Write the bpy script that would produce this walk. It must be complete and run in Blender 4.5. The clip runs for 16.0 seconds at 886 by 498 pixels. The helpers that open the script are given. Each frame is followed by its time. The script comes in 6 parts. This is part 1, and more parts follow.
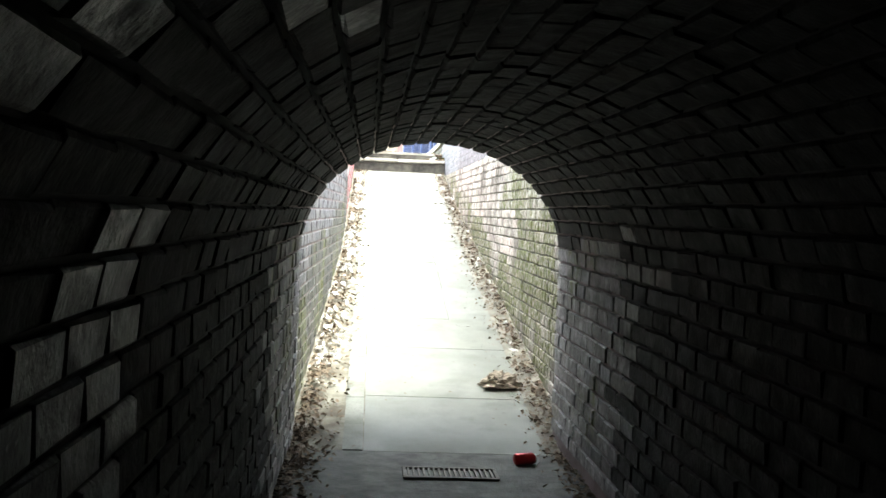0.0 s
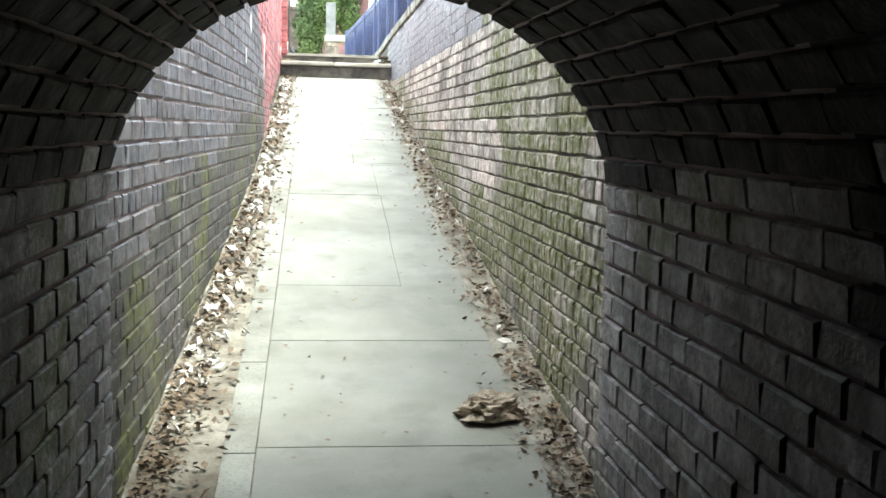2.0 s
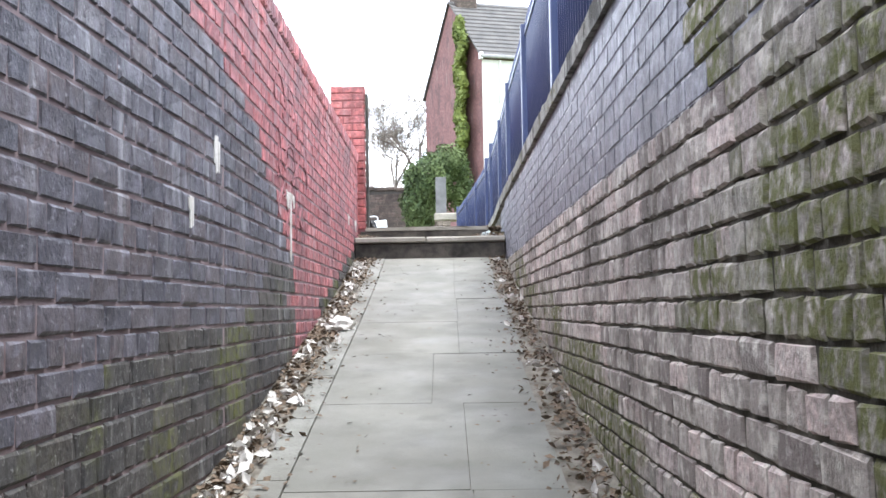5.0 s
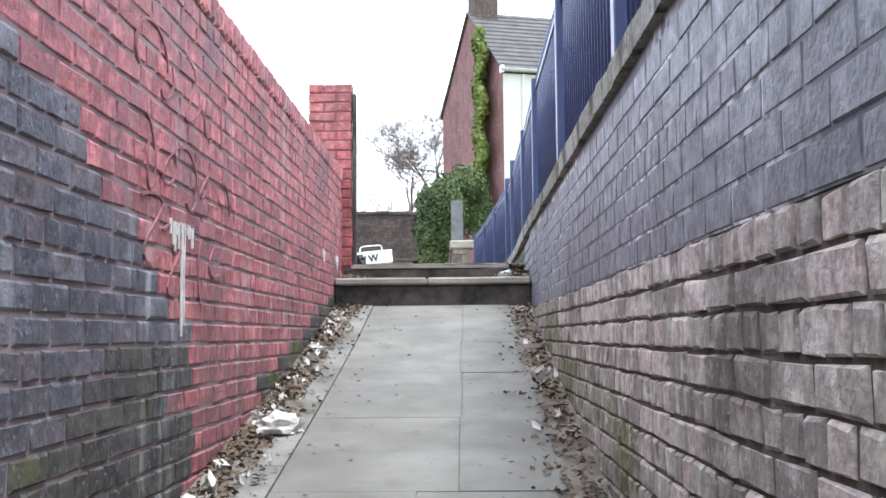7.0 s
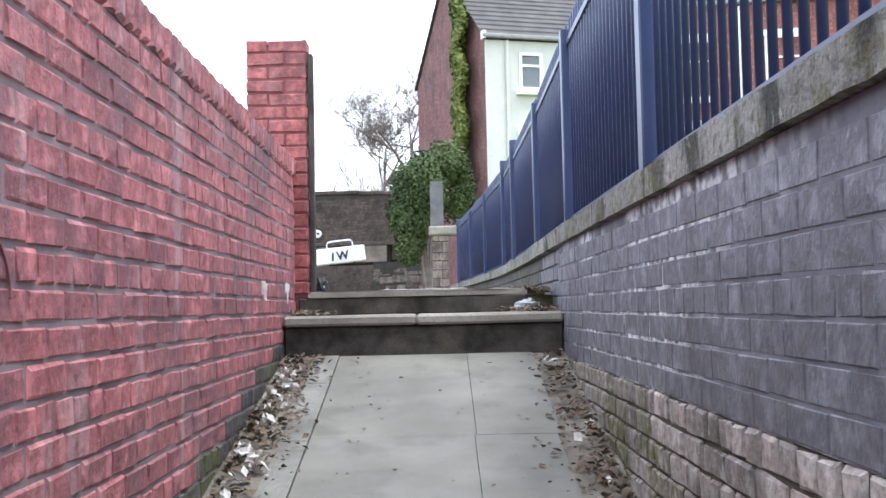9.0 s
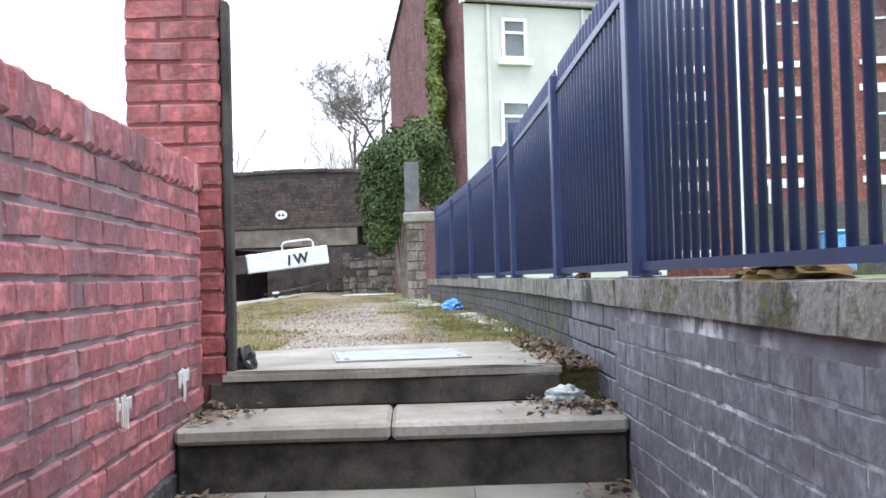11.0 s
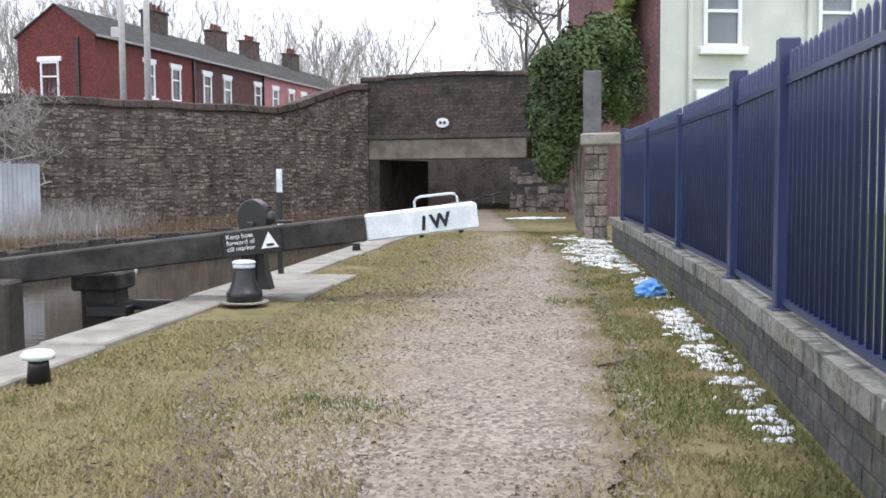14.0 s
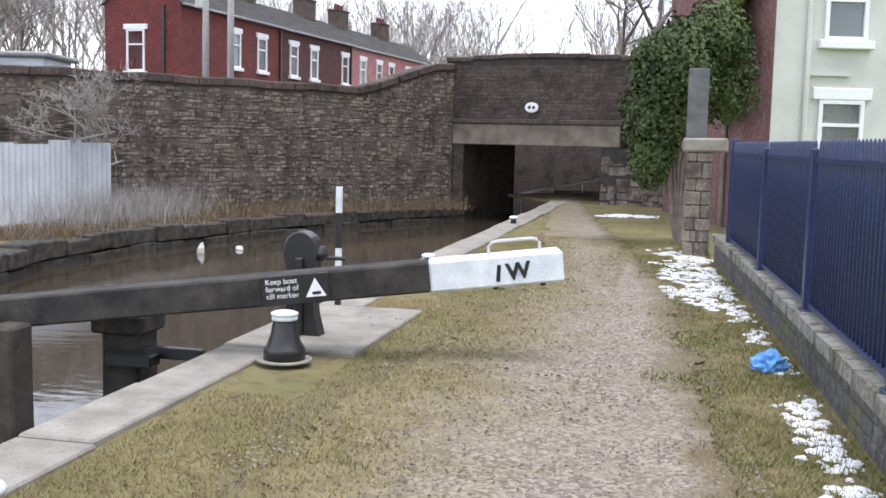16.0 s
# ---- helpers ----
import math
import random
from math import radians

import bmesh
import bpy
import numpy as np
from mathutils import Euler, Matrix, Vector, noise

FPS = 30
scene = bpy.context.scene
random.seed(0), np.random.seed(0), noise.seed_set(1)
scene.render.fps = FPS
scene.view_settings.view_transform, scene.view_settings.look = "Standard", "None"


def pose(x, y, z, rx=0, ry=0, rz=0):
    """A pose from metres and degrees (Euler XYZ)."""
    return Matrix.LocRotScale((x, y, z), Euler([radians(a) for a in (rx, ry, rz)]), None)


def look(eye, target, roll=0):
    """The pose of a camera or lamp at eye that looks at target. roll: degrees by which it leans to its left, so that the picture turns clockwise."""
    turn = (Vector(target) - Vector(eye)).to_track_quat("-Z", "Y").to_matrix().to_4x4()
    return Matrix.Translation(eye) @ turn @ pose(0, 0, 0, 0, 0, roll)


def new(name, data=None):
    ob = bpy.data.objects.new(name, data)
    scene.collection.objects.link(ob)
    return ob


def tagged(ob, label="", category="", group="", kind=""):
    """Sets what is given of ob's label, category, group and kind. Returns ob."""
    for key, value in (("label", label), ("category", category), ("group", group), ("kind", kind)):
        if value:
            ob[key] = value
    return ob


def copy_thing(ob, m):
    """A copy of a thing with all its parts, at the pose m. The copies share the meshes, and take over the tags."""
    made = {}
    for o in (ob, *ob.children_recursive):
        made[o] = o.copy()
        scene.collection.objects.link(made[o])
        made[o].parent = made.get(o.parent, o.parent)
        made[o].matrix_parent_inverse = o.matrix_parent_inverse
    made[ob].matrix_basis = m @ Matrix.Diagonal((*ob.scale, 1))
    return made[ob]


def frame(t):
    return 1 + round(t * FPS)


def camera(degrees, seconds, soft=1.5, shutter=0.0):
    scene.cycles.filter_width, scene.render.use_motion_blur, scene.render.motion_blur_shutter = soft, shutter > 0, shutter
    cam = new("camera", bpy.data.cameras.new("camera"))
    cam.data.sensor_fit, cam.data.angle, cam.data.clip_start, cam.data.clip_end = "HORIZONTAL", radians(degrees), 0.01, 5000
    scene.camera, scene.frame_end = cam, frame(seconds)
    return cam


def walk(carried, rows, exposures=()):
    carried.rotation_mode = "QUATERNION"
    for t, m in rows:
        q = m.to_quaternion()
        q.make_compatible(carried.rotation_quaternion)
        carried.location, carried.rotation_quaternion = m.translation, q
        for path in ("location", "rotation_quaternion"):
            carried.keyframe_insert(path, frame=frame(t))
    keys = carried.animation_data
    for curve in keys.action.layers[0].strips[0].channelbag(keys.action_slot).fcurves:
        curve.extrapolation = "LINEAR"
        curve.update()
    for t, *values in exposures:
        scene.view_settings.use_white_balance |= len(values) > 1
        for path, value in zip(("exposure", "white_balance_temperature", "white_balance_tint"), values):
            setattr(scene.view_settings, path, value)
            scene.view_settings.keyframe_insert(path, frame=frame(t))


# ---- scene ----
cam = camera(46.0, 16.0, 1.6)
PATH = [
    (0, (-0.515, 1.465, -1.072), (-0.372, 3.458, -1.141), 2.5),
    (0.5, (-0.525, 2.233, -1.088), (-0.333, 4.217, -1.259), 2.4),
    (1, (-0.463, 3.076, -1.094), (-0.232, 5.05, -1.319), 2.1),
    (1.5, (-0.407, 3.799, -1.103), (-0.15, 5.768, -1.343), 1.6),
    (2, (-0.278, 4.573, -1.094), (-0.036, 6.546, -1.32), 1.5),
    (2.5, (-0.215, 5.245, -1.101), (0.013, 7.218, -1.335), 2.0),
    (3, (-0.136, 6.105, -1.049), (0.034, 8.083, -1.294), 2.3),
    (3.5, (-0.156, 6.821, -1.065), (-0.021, 8.815, -1.142), 1.9),
    (4, (-0.106, 7.635, -1.038), (-0.062, 9.635, -1.024), 1.2),
    (4.2, (-0.055, 7.92, -1.006), (-0.06, 9.919, -0.961), -0.3),
    (6.3, (0.285, 10.566, -0.805), (0.288, 12.561, -0.663), -1.6),
    (6.5, (0.288, 10.838, -0.743), (0.271, 12.833, -0.602), -1.6),
    (7, (0.25, 11.508, -0.626), (0.209, 13.501, -0.461), -0.5),
    (7.5, (0.239, 12.121, -0.516), (0.145, 14.114, -0.369), -0.8),
    (8, (0.189, 12.778, -0.395), (0.078, 14.772, -0.284), -1.6),
    (8.5, (0.099, 13.261, -0.237), (0.039, 15.257, -0.125), -1.4),
    (9, (0.074, 14.032, -0.116), (0.085, 16.029, -0.004), -1.2),
    (11.3, (0.026, 16.722, 0.421), (0.088, 18.72, 0.446), -1.5),
    (11.5, (0.038, 17.0, 0.461), (0.089, 19.0, 0.457), -1.5),
    (12, (0.109, 17.572, 0.573), (0.091, 19.571, 0.507), -1.8),
    (12.5, (0.133, 18.126, 0.651), (0.041, 20.122, 0.568), -2.2),
    (13, (0.113, 18.576, 0.81), (-0.078, 20.564, 0.694), -0.2),
    (13.5, (0.025, 19.248, 0.885), (-0.212, 21.23, 0.769), -0.3),
    (14, (-0.056, 19.76, 0.994), (-0.322, 21.737, 0.851), -0.4),
    (14.5, (-0.092, 20.084, 1.076), (-0.381, 22.056, 0.904), -0.3),
    (15, (-0.173, 20.597, 1.2), (-0.522, 22.555, 0.992), 0.2),
    (15.5, (-0.205, 20.94, 1.339), (-0.594, 22.889, 1.118), 0.6),
    (16, (-0.205, 21.16, 1.49), (-0.63, 23.103, 1.284), 1.4),
]
EXPO = [(0, 4.45, 6600, -2), (1.0, 4.1, 6600, -2), (2.0, 3.75, 6550, -2), (2.7, 3.5, 6400, 0), (3.3, 3.15, 6350, 4), (4.2, 2.95, 6250, 7), (5.3, 2.6, 6200, 11),
        (6.5, 2.4, 6100, 11), (9, 2.05, 6050, 11), (11.5, 1.88, 6100, 12), (13, 1.55, 6200, 13), (16, 1.5, 6250, 14)]
walk(cam, [(t, look(eye, target, roll)) for t, eye, target, roll in PATH], EXPO)

# ---- world and sun: a bright overcast day ----
world = bpy.data.worlds.new("overcast_sky")
scene.world = world
world.use_nodes = True
wn = world.node_tree.nodes
sky = wn.new("ShaderNodeTexSky")
sky.sky_type = 'NISHITA'
sky.sun_disc = False
sky.sun_elevation, sky.sun_rotation = radians(70), radians(240)
sky.dust_density, sky.air_density = 1.0, 1.0
haze = wn.new("ShaderNodeHueSaturation")
haze.inputs["Saturation"].default_value = 0.3
world.node_tree.links.new(sky.outputs[0], haze.inputs["Color"])
world.node_tree.links.new(haze.outputs[0], wn["Background"].inputs["Color"])
wn["Background"].inputs["Strength"].default_value = 0.15
sun_data = bpy.data.lights.new("sun", 'SUN')
sun_data.energy, sun_data.angle, sun_data.color = 0.9, radians(25), (1.0, 0.98, 0.95)
sun = new("sun", sun_data)
sun.matrix_world = look((7, -4, 22), (0, 0, 0))


# ---- materials ----
def rgb(c):
    return (*c, 1.0) if len(c) == 3 else c


class Mat:
    """A small builder of node materials in world-size coordinates."""

    def __init__(self, name, rough=0.8, metal=0.0, spec=0.4):
        self.m = bpy.data.materials.new(name)
        self.m.use_nodes = True
        self.t = self.m.node_tree
        self.b = self.t.nodes["Principled BSDF"]
        self.b.inputs["Roughness"].default_value = rough
        self.b.inputs["Metallic"].default_value = metal
        self.b.inputs["Specular IOR Level"].default_value = spec
        self.geo = self.t.nodes.new("ShaderNodeNewGeometry")
        self.pos = self.geo.outputs["Position"]

    def link(self, a, b):
        self.t.links.new(a, b)

    def noise(self, scale, detail=4, stretch=(1, 1, 1), shift=0.0, rough=0.55):
        mp = self.t.nodes.new("ShaderNodeMapping")
        mp.inputs["Scale"].default_value = stretch
        mp.inputs["Location"].default_value = (shift, shift * 1.7, shift * 0.6)
        self.link(self.pos, mp.inputs["Vector"])
        n = self.t.nodes.new("ShaderNodeTexNoise")
        n.inputs["Scale"].default_value, n.inputs["Detail"].default_value = scale, detail
        n.inputs["Roughness"].default_value = rough
        self.link(mp.outputs[0], n.inputs["Vector"])
        return n.outputs["Fac"]

    def step(self, fac, lo, hi, to0=0.0, to1=1.0):
        r = self.t.nodes.new("ShaderNodeMapRange")
        r.inputs["From Min"].default_value, r.inputs["From Max"].default_value = lo, hi
        r.inputs["To Min"].default_value, r.inputs["To Max"].default_value = to0, to1
        self.link(fac, r.inputs["Value"])
        return r.outputs[0]

    def mul(self, a, b, op='MULTIPLY'):
        n = self.t.nodes.new("ShaderNodeMath")
        n.operation = op
        for i, v in enumerate((a, b)):
            if isinstance(v, (int, float)):
                n.inputs[i].default_value = v
            else:
                self.link(v, n.inputs[i])
        return n.outputs[0]

    def mix(self, fac, a, b):
        n = self.t.nodes.new("ShaderNodeMix")
        n.data_type = 'RGBA'
        for sock, v in ((n.inputs[0], fac), (n.inputs[6], a), (n.inputs[7], b)):
            if isinstance(v, (int, float)):
                sock.default_value = v
            elif isinstance(v, tuple):
                sock.default_value = rgb(v)
            else:
                self.link(v, sock)
        return n.outputs[2]

    def ramp(self, fac, *stops):
        n = self.t.nodes.new("ShaderNodeValToRGB")
        e = n.color_ramp.elements
        while len(e) < len(stops):
            e.new(0.5)
        for el, (p, c) in zip(e, stops):
            el.position, el.color = p, rgb(c)
        self.link(fac, n.inputs[0])
        return n.outputs[0]

    def rand(self):
        """A number for each piece: by object for single pieces, by island for joined ones."""
        oi = self.t.nodes.new("ShaderNodeObjectInfo")
        s = self.mul(oi.outputs["Random"], self.geo.outputs["Random Per Island"], 'ADD')
        return self.mul(s, 1.0, 'MODULO')

    def base(self, c):
        if isinstance(c, tuple):
            self.b.inputs["Base Color"].default_value = rgb(c)
        else:
            self.link(c, self.b.inputs["Base Color"])

    def bump(self, fac, strength=0.5, dist=0.01):
        n = self.t.nodes.new("ShaderNodeBump")
        n.inputs["Strength"].default_value, n.inputs["Distance"].default_value = strength, dist
        self.link(fac, n.inputs["Height"])
        self.link(n.outputs[0], self.b.inputs["Normal"])

    def rough(self, fac, lo, hi):
        self.link(self.step(fac, 0.3, 0.7, lo, hi), self.b.inputs["Roughness"])


MOSS = (0.075, 0.088, 0.022)


def brick_mat(name, c0, c1, c2, rough=0.75, spec=0.4, moss=0.0, streak=0.0, rub=(0.3, 0.28, 0.27), stain=(0.02, 0.02, 0.022), dirt=0.5, relief=0.7, runs=0.0):
    m = Mat(name, rough, 0, spec)
    col = m.ramp(m.rand(), (0.0, c0), (0.5, c1), (1.0, c2))
    col = m.mix(m.step(m.noise(38, 6), 0.35, 0.68, 0.0, 0.85), col, tuple(v * 0.42 for v in c1))
    col = m.mix(m.step(m.noise(14, 6, shift=7), 0.5, 0.68, 0.0, 0.7), col, tuple(min(v * 1.6, 0.7) for v in c1))
    col = m.mix(m.step(m.noise(2.2, 5, shift=3), 0.48, 0.68, 0.0, dirt), col, stain)
    if streak:
        s = m.mul(m.step(m.noise(9, 5, (1, 1, 0.13), 5), 0.56, 0.72), m.step(m.noise(1.3, 2, shift=9), 0.42, 0.6))
        col = m.mix(m.mul(s, streak), col, rub)
        col = m.mix(m.mul(m.step(m.noise(55, 4, shift=2), 0.6, 0.75), streak * 0.8), col, rub)
    if runs:
        s = m.mul(m.step(m.noise(5, 6, (1, 1, 0.12), 11), 0.46, 0.66), m.step(m.noise(0.9, 4, (1, 1, 2.0), 4), 0.38, 0.6))
        col = m.mix(m.mul(s, runs), col, stain)
    if moss:
        g = m.step(m.noise(1.6, 5, shift=1.3), 0.62 - moss * 0.2, 0.75 - moss * 0.2)
        g = m.mul(g, m.step(m.noise(24, 4, shift=4), 0.36, 0.56))
        col = m.mix(m.mul(g, 0.9), col, m.mix(m.noise(9, 3), MOSS, (0.13, 0.13, 0.045)))
    m.base(col)
    m.bump(m.noise(60, 6), relief, 0.006)
    m.rough(m.noise(15, 3), max(rough - 0.15, 0.1), min(rough + 0.12, 1))
    return m.m


M_red = brick_mat("red_painted_brick", (0.39, 0.12, 0.125), (0.47, 0.16, 0.165), (0.25, 0.09, 0.10), 0.6, 0.4, 0, 0.6, (0.56, 0.43, 0.43), (0.14, 0.085, 0.10), 0.7, 0.8, 0.55)
M_pier = brick_mat("red_pier_brick", (0.27, 0.075, 0.072), (0.34, 0.095, 0.09), (0.21, 0.062, 0.064), 0.5, 0.45, 0, 0.25, (0.45, 0.33, 0.33), (0.09, 0.04, 0.045), 0.6, 0.7, 0.5)
M_dark = brick_mat("dark_painted_brick", (0.07, 0.07, 0.09), (0.115, 0.11, 0.132), (0.13, 0.105, 0.11), 0.5, 0.5, 0, 0.8, (0.42, 0.42, 0.45), (0.045, 0.045, 0.055), 0.5, 0.8)
M_darkmoss = brick_mat("dark_mossy_brick", (0.045, 0.043, 0.045), (0.075, 0.07, 0.066), (0.085, 0.074, 0.063), 0.75, 0.4, 0.6, 0.8, (0.4, 0.4, 0.38))
M_blue = brick_mat("blue_grey_painted_brick", (0.135, 0.138, 0.165), (0.19, 0.193, 0.222), (0.155, 0.155, 0.18), 0.5, 0.45, 0, 0.5, (0.42, 0.42, 0.45), (0.075, 0.073, 0.082), 0.5, 0.6, 0.5)
M_rough = brick_mat("weathered_rough_brick", (0.20, 0.165, 0.155), (0.46, 0.41, 0.37), (0.62, 0.49, 0.46), 0.9, 0.25, 0.0, 1.0, (0.48, 0.45, 0.41), (0.075, 0.062, 0.055), 0.7, 1.0)
M_mossy = brick_mat("mossy_weathered_brick", (0.17, 0.155, 0.135), (0.38, 0.35, 0.315), (0.46, 0.38, 0.365), 0.92, 0.2, 1.05, 1.0, (0.46, 0.45, 0.41), (0.065, 0.058, 0.05), 0.6, 1.0)
# Tunnel brick in shaded, lit and half-lit tones: daylight's falloff put into colour.
M_tunnel = brick_mat("shaded_tunnel_brick", (0.005, 0.004, 0.0042), (0.009, 0.0075, 0.008), (0.017, 0.011, 0.010), 0.85, 0.15, 0, 0.3, (0.05, 0.047, 0.05), (0.006, 0.005, 0.005), 0.7, 0.9)
M_mouth = brick_mat("lit_grimy_mouth_brick", (0.23, 0.215, 0.215), (0.31, 0.29, 0.29), (0.35, 0.315, 0.30), 0.8, 0.3, 0.45, 0.8, (0.42, 0.4, 0.41), (0.02, 0.018, 0.018), 0.6, 0.9)
M_throat = brick_mat("half_lit_tunnel_brick", (0.06, 0.055, 0.057), (0.10, 0.09, 0.093), (0.13, 0.11, 0.107), 0.7, 0.35, 0.2, 0.6, (0.26, 0.25, 0.26), (0.012, 0.011, 0.011), 0.6, 0.9)
# Paler brick that carries the west wall's sheen in its colour.
M_sheen = brick_mat("sheen_pale_tunnel_brick", (0.03, 0.029, 0.03), (0.075, 0.073, 0.077), (0.15, 0.146, 0.152), 0.6, 0.45, 0, 0.8, (0.26, 0.255, 0.265), (0.008, 0.007, 0.007), 0.85, 1.0)
M_house = brick_mat("red_house_brick", (0.14, 0.037, 0.03), (0.165, 0.042, 0.036), (0.125, 0.034, 0.032), 0.8, 0.3, 0, 0.0, dirt=0.35)
M_mill = brick_mat("orange_red_building_brick", (0.27, 0.10, 0.085), (0.34, 0.13, 0.11), (0.22, 0.085, 0.075), 0.85, 0.3, 0, 0.3, (0.45, 0.36, 0.32), dirt=0.4)
M_gable = brick_mat("weathered_gable_brick", (0.17, 0.085, 0.08), (0.20, 0.10, 0.092), (0.15, 0.08, 0.078), 0.85, 0.3, 0, 0.3, (0.4, 0.36, 0.33), dirt=0.4)
M_stone = brick_mat("sooty_stone", (0.11, 0.092, 0.08), (0.20, 0.168, 0.14), (0.32, 0.265, 0.215), 0.9, 0.25, 0.1, 0.6, (0.36, 0.31, 0.25), (0.03, 0.024, 0.02), 0.75, 1.0, 0.85)
M_parapet = brick_mat("dark_parapet_brick", (0.07, 0.057, 0.05), (0.10, 0.08, 0.068), (0.13, 0.095, 0.083), 0.9, 0.25, 0, 0.1, (0.2, 0.18, 0.16), (0.02, 0.017, 0.015), 0.6, 0.9)


def plain(name, c, c2=None, rough=0.7, metal=0.0, scale=8.0, bump=0.3, spec=0.4, fine=70):
    m = Mat(name, rough, metal, spec)
    c2 = c2 or tuple(v * 0.7 for v in c)
    col = m.mix(m.step(m.noise(scale, 5), 0.35, 0.65), c, c2)
    col = m.mix(m.step(m.noise(fine, 4, shift=2), 0.5, 0.72, 0, 0.45), col, tuple(v * 0.6 for v in c2))
    m.base(col)
    m.bump(m.noise(fine, 5), bump, 0.004)
    return m.m




def painted_mortar():
    """Joints painted over with the wall, leaching white here and there."""
    m = Mat("blue_grey_painted_mortar", 0.9, 0, 0.3)
    col = m.mix(m.step(m.noise(5, 5), 0.35, 0.65), (0.20, 0.20, 0.225), (0.115, 0.115, 0.13))
    white = m.mul(m.step(m.noise(1.1, 4, shift=5), 0.47, 0.6), m.step(m.noise(16, 5, shift=1), 0.42, 0.58))
    m.base(m.mix(white, col, (0.66, 0.66, 0.67)))
    m.bump(m.noise(70, 4), 0.5, 0.004)
    return m.m


M_mortar = painted_mortar()
M_mortar_p = plain("red_painted_mortar", (0.24, 0.085, 0.085), (0.13, 0.055, 0.06), 0.9, scale=4)
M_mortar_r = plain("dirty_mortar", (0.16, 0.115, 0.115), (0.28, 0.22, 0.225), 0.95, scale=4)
# Near-black joints: the tunnel's inner shade put into the mortar colour.
M_shade_mortar = plain("shaded_tunnel_mortar", (0.012, 0.011, 0.011), (0.02, 0.018, 0.018), 0.95, scale=4)
M_damp = plain("damp_gritty_concrete", (0.12, 0.115, 0.10), (0.05, 0.046, 0.04), 0.85, scale=9, bump=1.0, fine=40)
M_mortar_m = plain("mossy_open_joints", (0.13, 0.115, 0.09), (0.04, 0.037, 0.028), 0.95, scale=6, bump=0.8)
M_mortar_s = plain("sooty_lime_mortar", (0.13, 0.108, 0.09), (0.05, 0.041, 0.035), 0.95, scale=2.5, bump=0.8)
M_mortar_d = plain("dark_mortar", (0.035, 0.032, 0.028), (0.06, 0.055, 0.05), 0.95, scale=4)


def slab_material():
    m = Mat("worn_concrete_slab", 0.7, 0, 0.25)
    col = m.mix(m.step(m.noise(1.4, 6), 0.35, 0.65), (0.215, 0.212, 0.182), (0.145, 0.142, 0.12))
    col = m.mix(m.step(m.rand(), 0, 1, 0, 0.25), col, (0.16, 0.16, 0.15))
    col = m.mix(m.step(m.noise(4, 7, shift=8), 0.52, 0.7, 0, 0.65), col, (0.115, 0.112, 0.095))
    col = m.mix(m.step(m.noise(120, 3), 0.5, 0.75, 0, 0.5), col, (0.13, 0.13, 0.115))
    m.base(col)
    m.bump(m.noise(140, 4), 0.35, 0.003)
    m.rough(m.noise(3, 4), 0.5, 0.8)
    return m.m


M_slab = slab_material()
M_kerb = plain("kerb_concrete", (0.24, 0.24, 0.215), (0.13, 0.125, 0.105), 0.85, scale=3)
M_gutter = plain("gutter_silt", (0.26, 0.24, 0.20), (0.10, 0.085, 0.065), 0.95, scale=5, bump=0.8)
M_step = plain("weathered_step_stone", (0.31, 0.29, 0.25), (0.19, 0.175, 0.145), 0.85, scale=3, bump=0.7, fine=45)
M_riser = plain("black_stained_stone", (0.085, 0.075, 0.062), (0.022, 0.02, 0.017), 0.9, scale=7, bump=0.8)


def coping_material():
    m = Mat("grey_coping_stone", 0.9, 0, 0.3)
    col = m.mix(m.step(m.noise(3, 6), 0.35, 0.65), (0.27, 0.265, 0.24), (0.16, 0.155, 0.135))
    col = m.mix(m.step(m.noise(26, 6, shift=3), 0.5, 0.66, 0, 0.75), col, (0.085, 0.08, 0.068))
    col = m.mix(m.step(m.noise(6, 6, (1, 1, 0.3), 8), 0.53, 0.64, 0, 0.9), col, (0.035, 0.034, 0.028))
    col = m.mix(m.step(m.noise(19, 5, shift=6), 0.62, 0.7, 0, 0.7), col, (0.42, 0.42, 0.39))
    col = m.mix(m.mul(m.step(m.noise(2.2, 4, shift=9), 0.5, 0.62), m.step(m.noise(30, 4, shift=2), 0.45, 0.6)), col, (0.095, 0.09, 0.03))
    m.base(col)
    m.bump(m.noise(45, 7), 1.0, 0.012)
    return m.m


M_coping = coping_material()
M_plate = plain("galvanised_plate", (0.42, 0.45, 0.45), (0.30, 0.33, 0.33), 0.55, 0.45, 9, 0.3)
M_navy = plain("navy_fence_paint", (0.016, 0.026, 0.078), (0.022, 0.034, 0.095), 0.35, 0.0, 5, 0.08, 0.5)
M_black = plain("black_gloss_paint", (0.012, 0.012, 0.013), (0.02, 0.019, 0.019), 0.35, 0, 9, 0.2, 0.5)
M_white = plain("weathered_white_paint", (0.74, 0.77, 0.78), (0.56, 0.62, 0.64), 0.6, 0, 7, 0.2)
M_signwhite = plain("sign_white", (0.8, 0.8, 0.8), (0.76, 0.76, 0.76), 0.5)
M_beam = plain("weathered_black_timber", (0.06, 0.055, 0.048), (0.02, 0.018, 0.016), 0.85, 0, 6, 0.7)
M_timber = plain("grey_wet_timber", (0.07, 0.062, 0.05), (0.03, 0.027, 0.022), 0.85, 0, 6, 0.7)
M_steel = plain("galvanised_rail", (0.6, 0.62, 0.62), (0.5, 0.5, 0.5), 0.4, 0.7)
M_bag = plain("blue_plastic", (0.06, 0.22, 0.55), (0.14, 0.36, 0.66), 0.3, 0, 12, 0.6)
M_paper = plain("white_litter", (0.7, 0.68, 0.65), (0.5, 0.47, 0.42), 0.8, 0, 9)
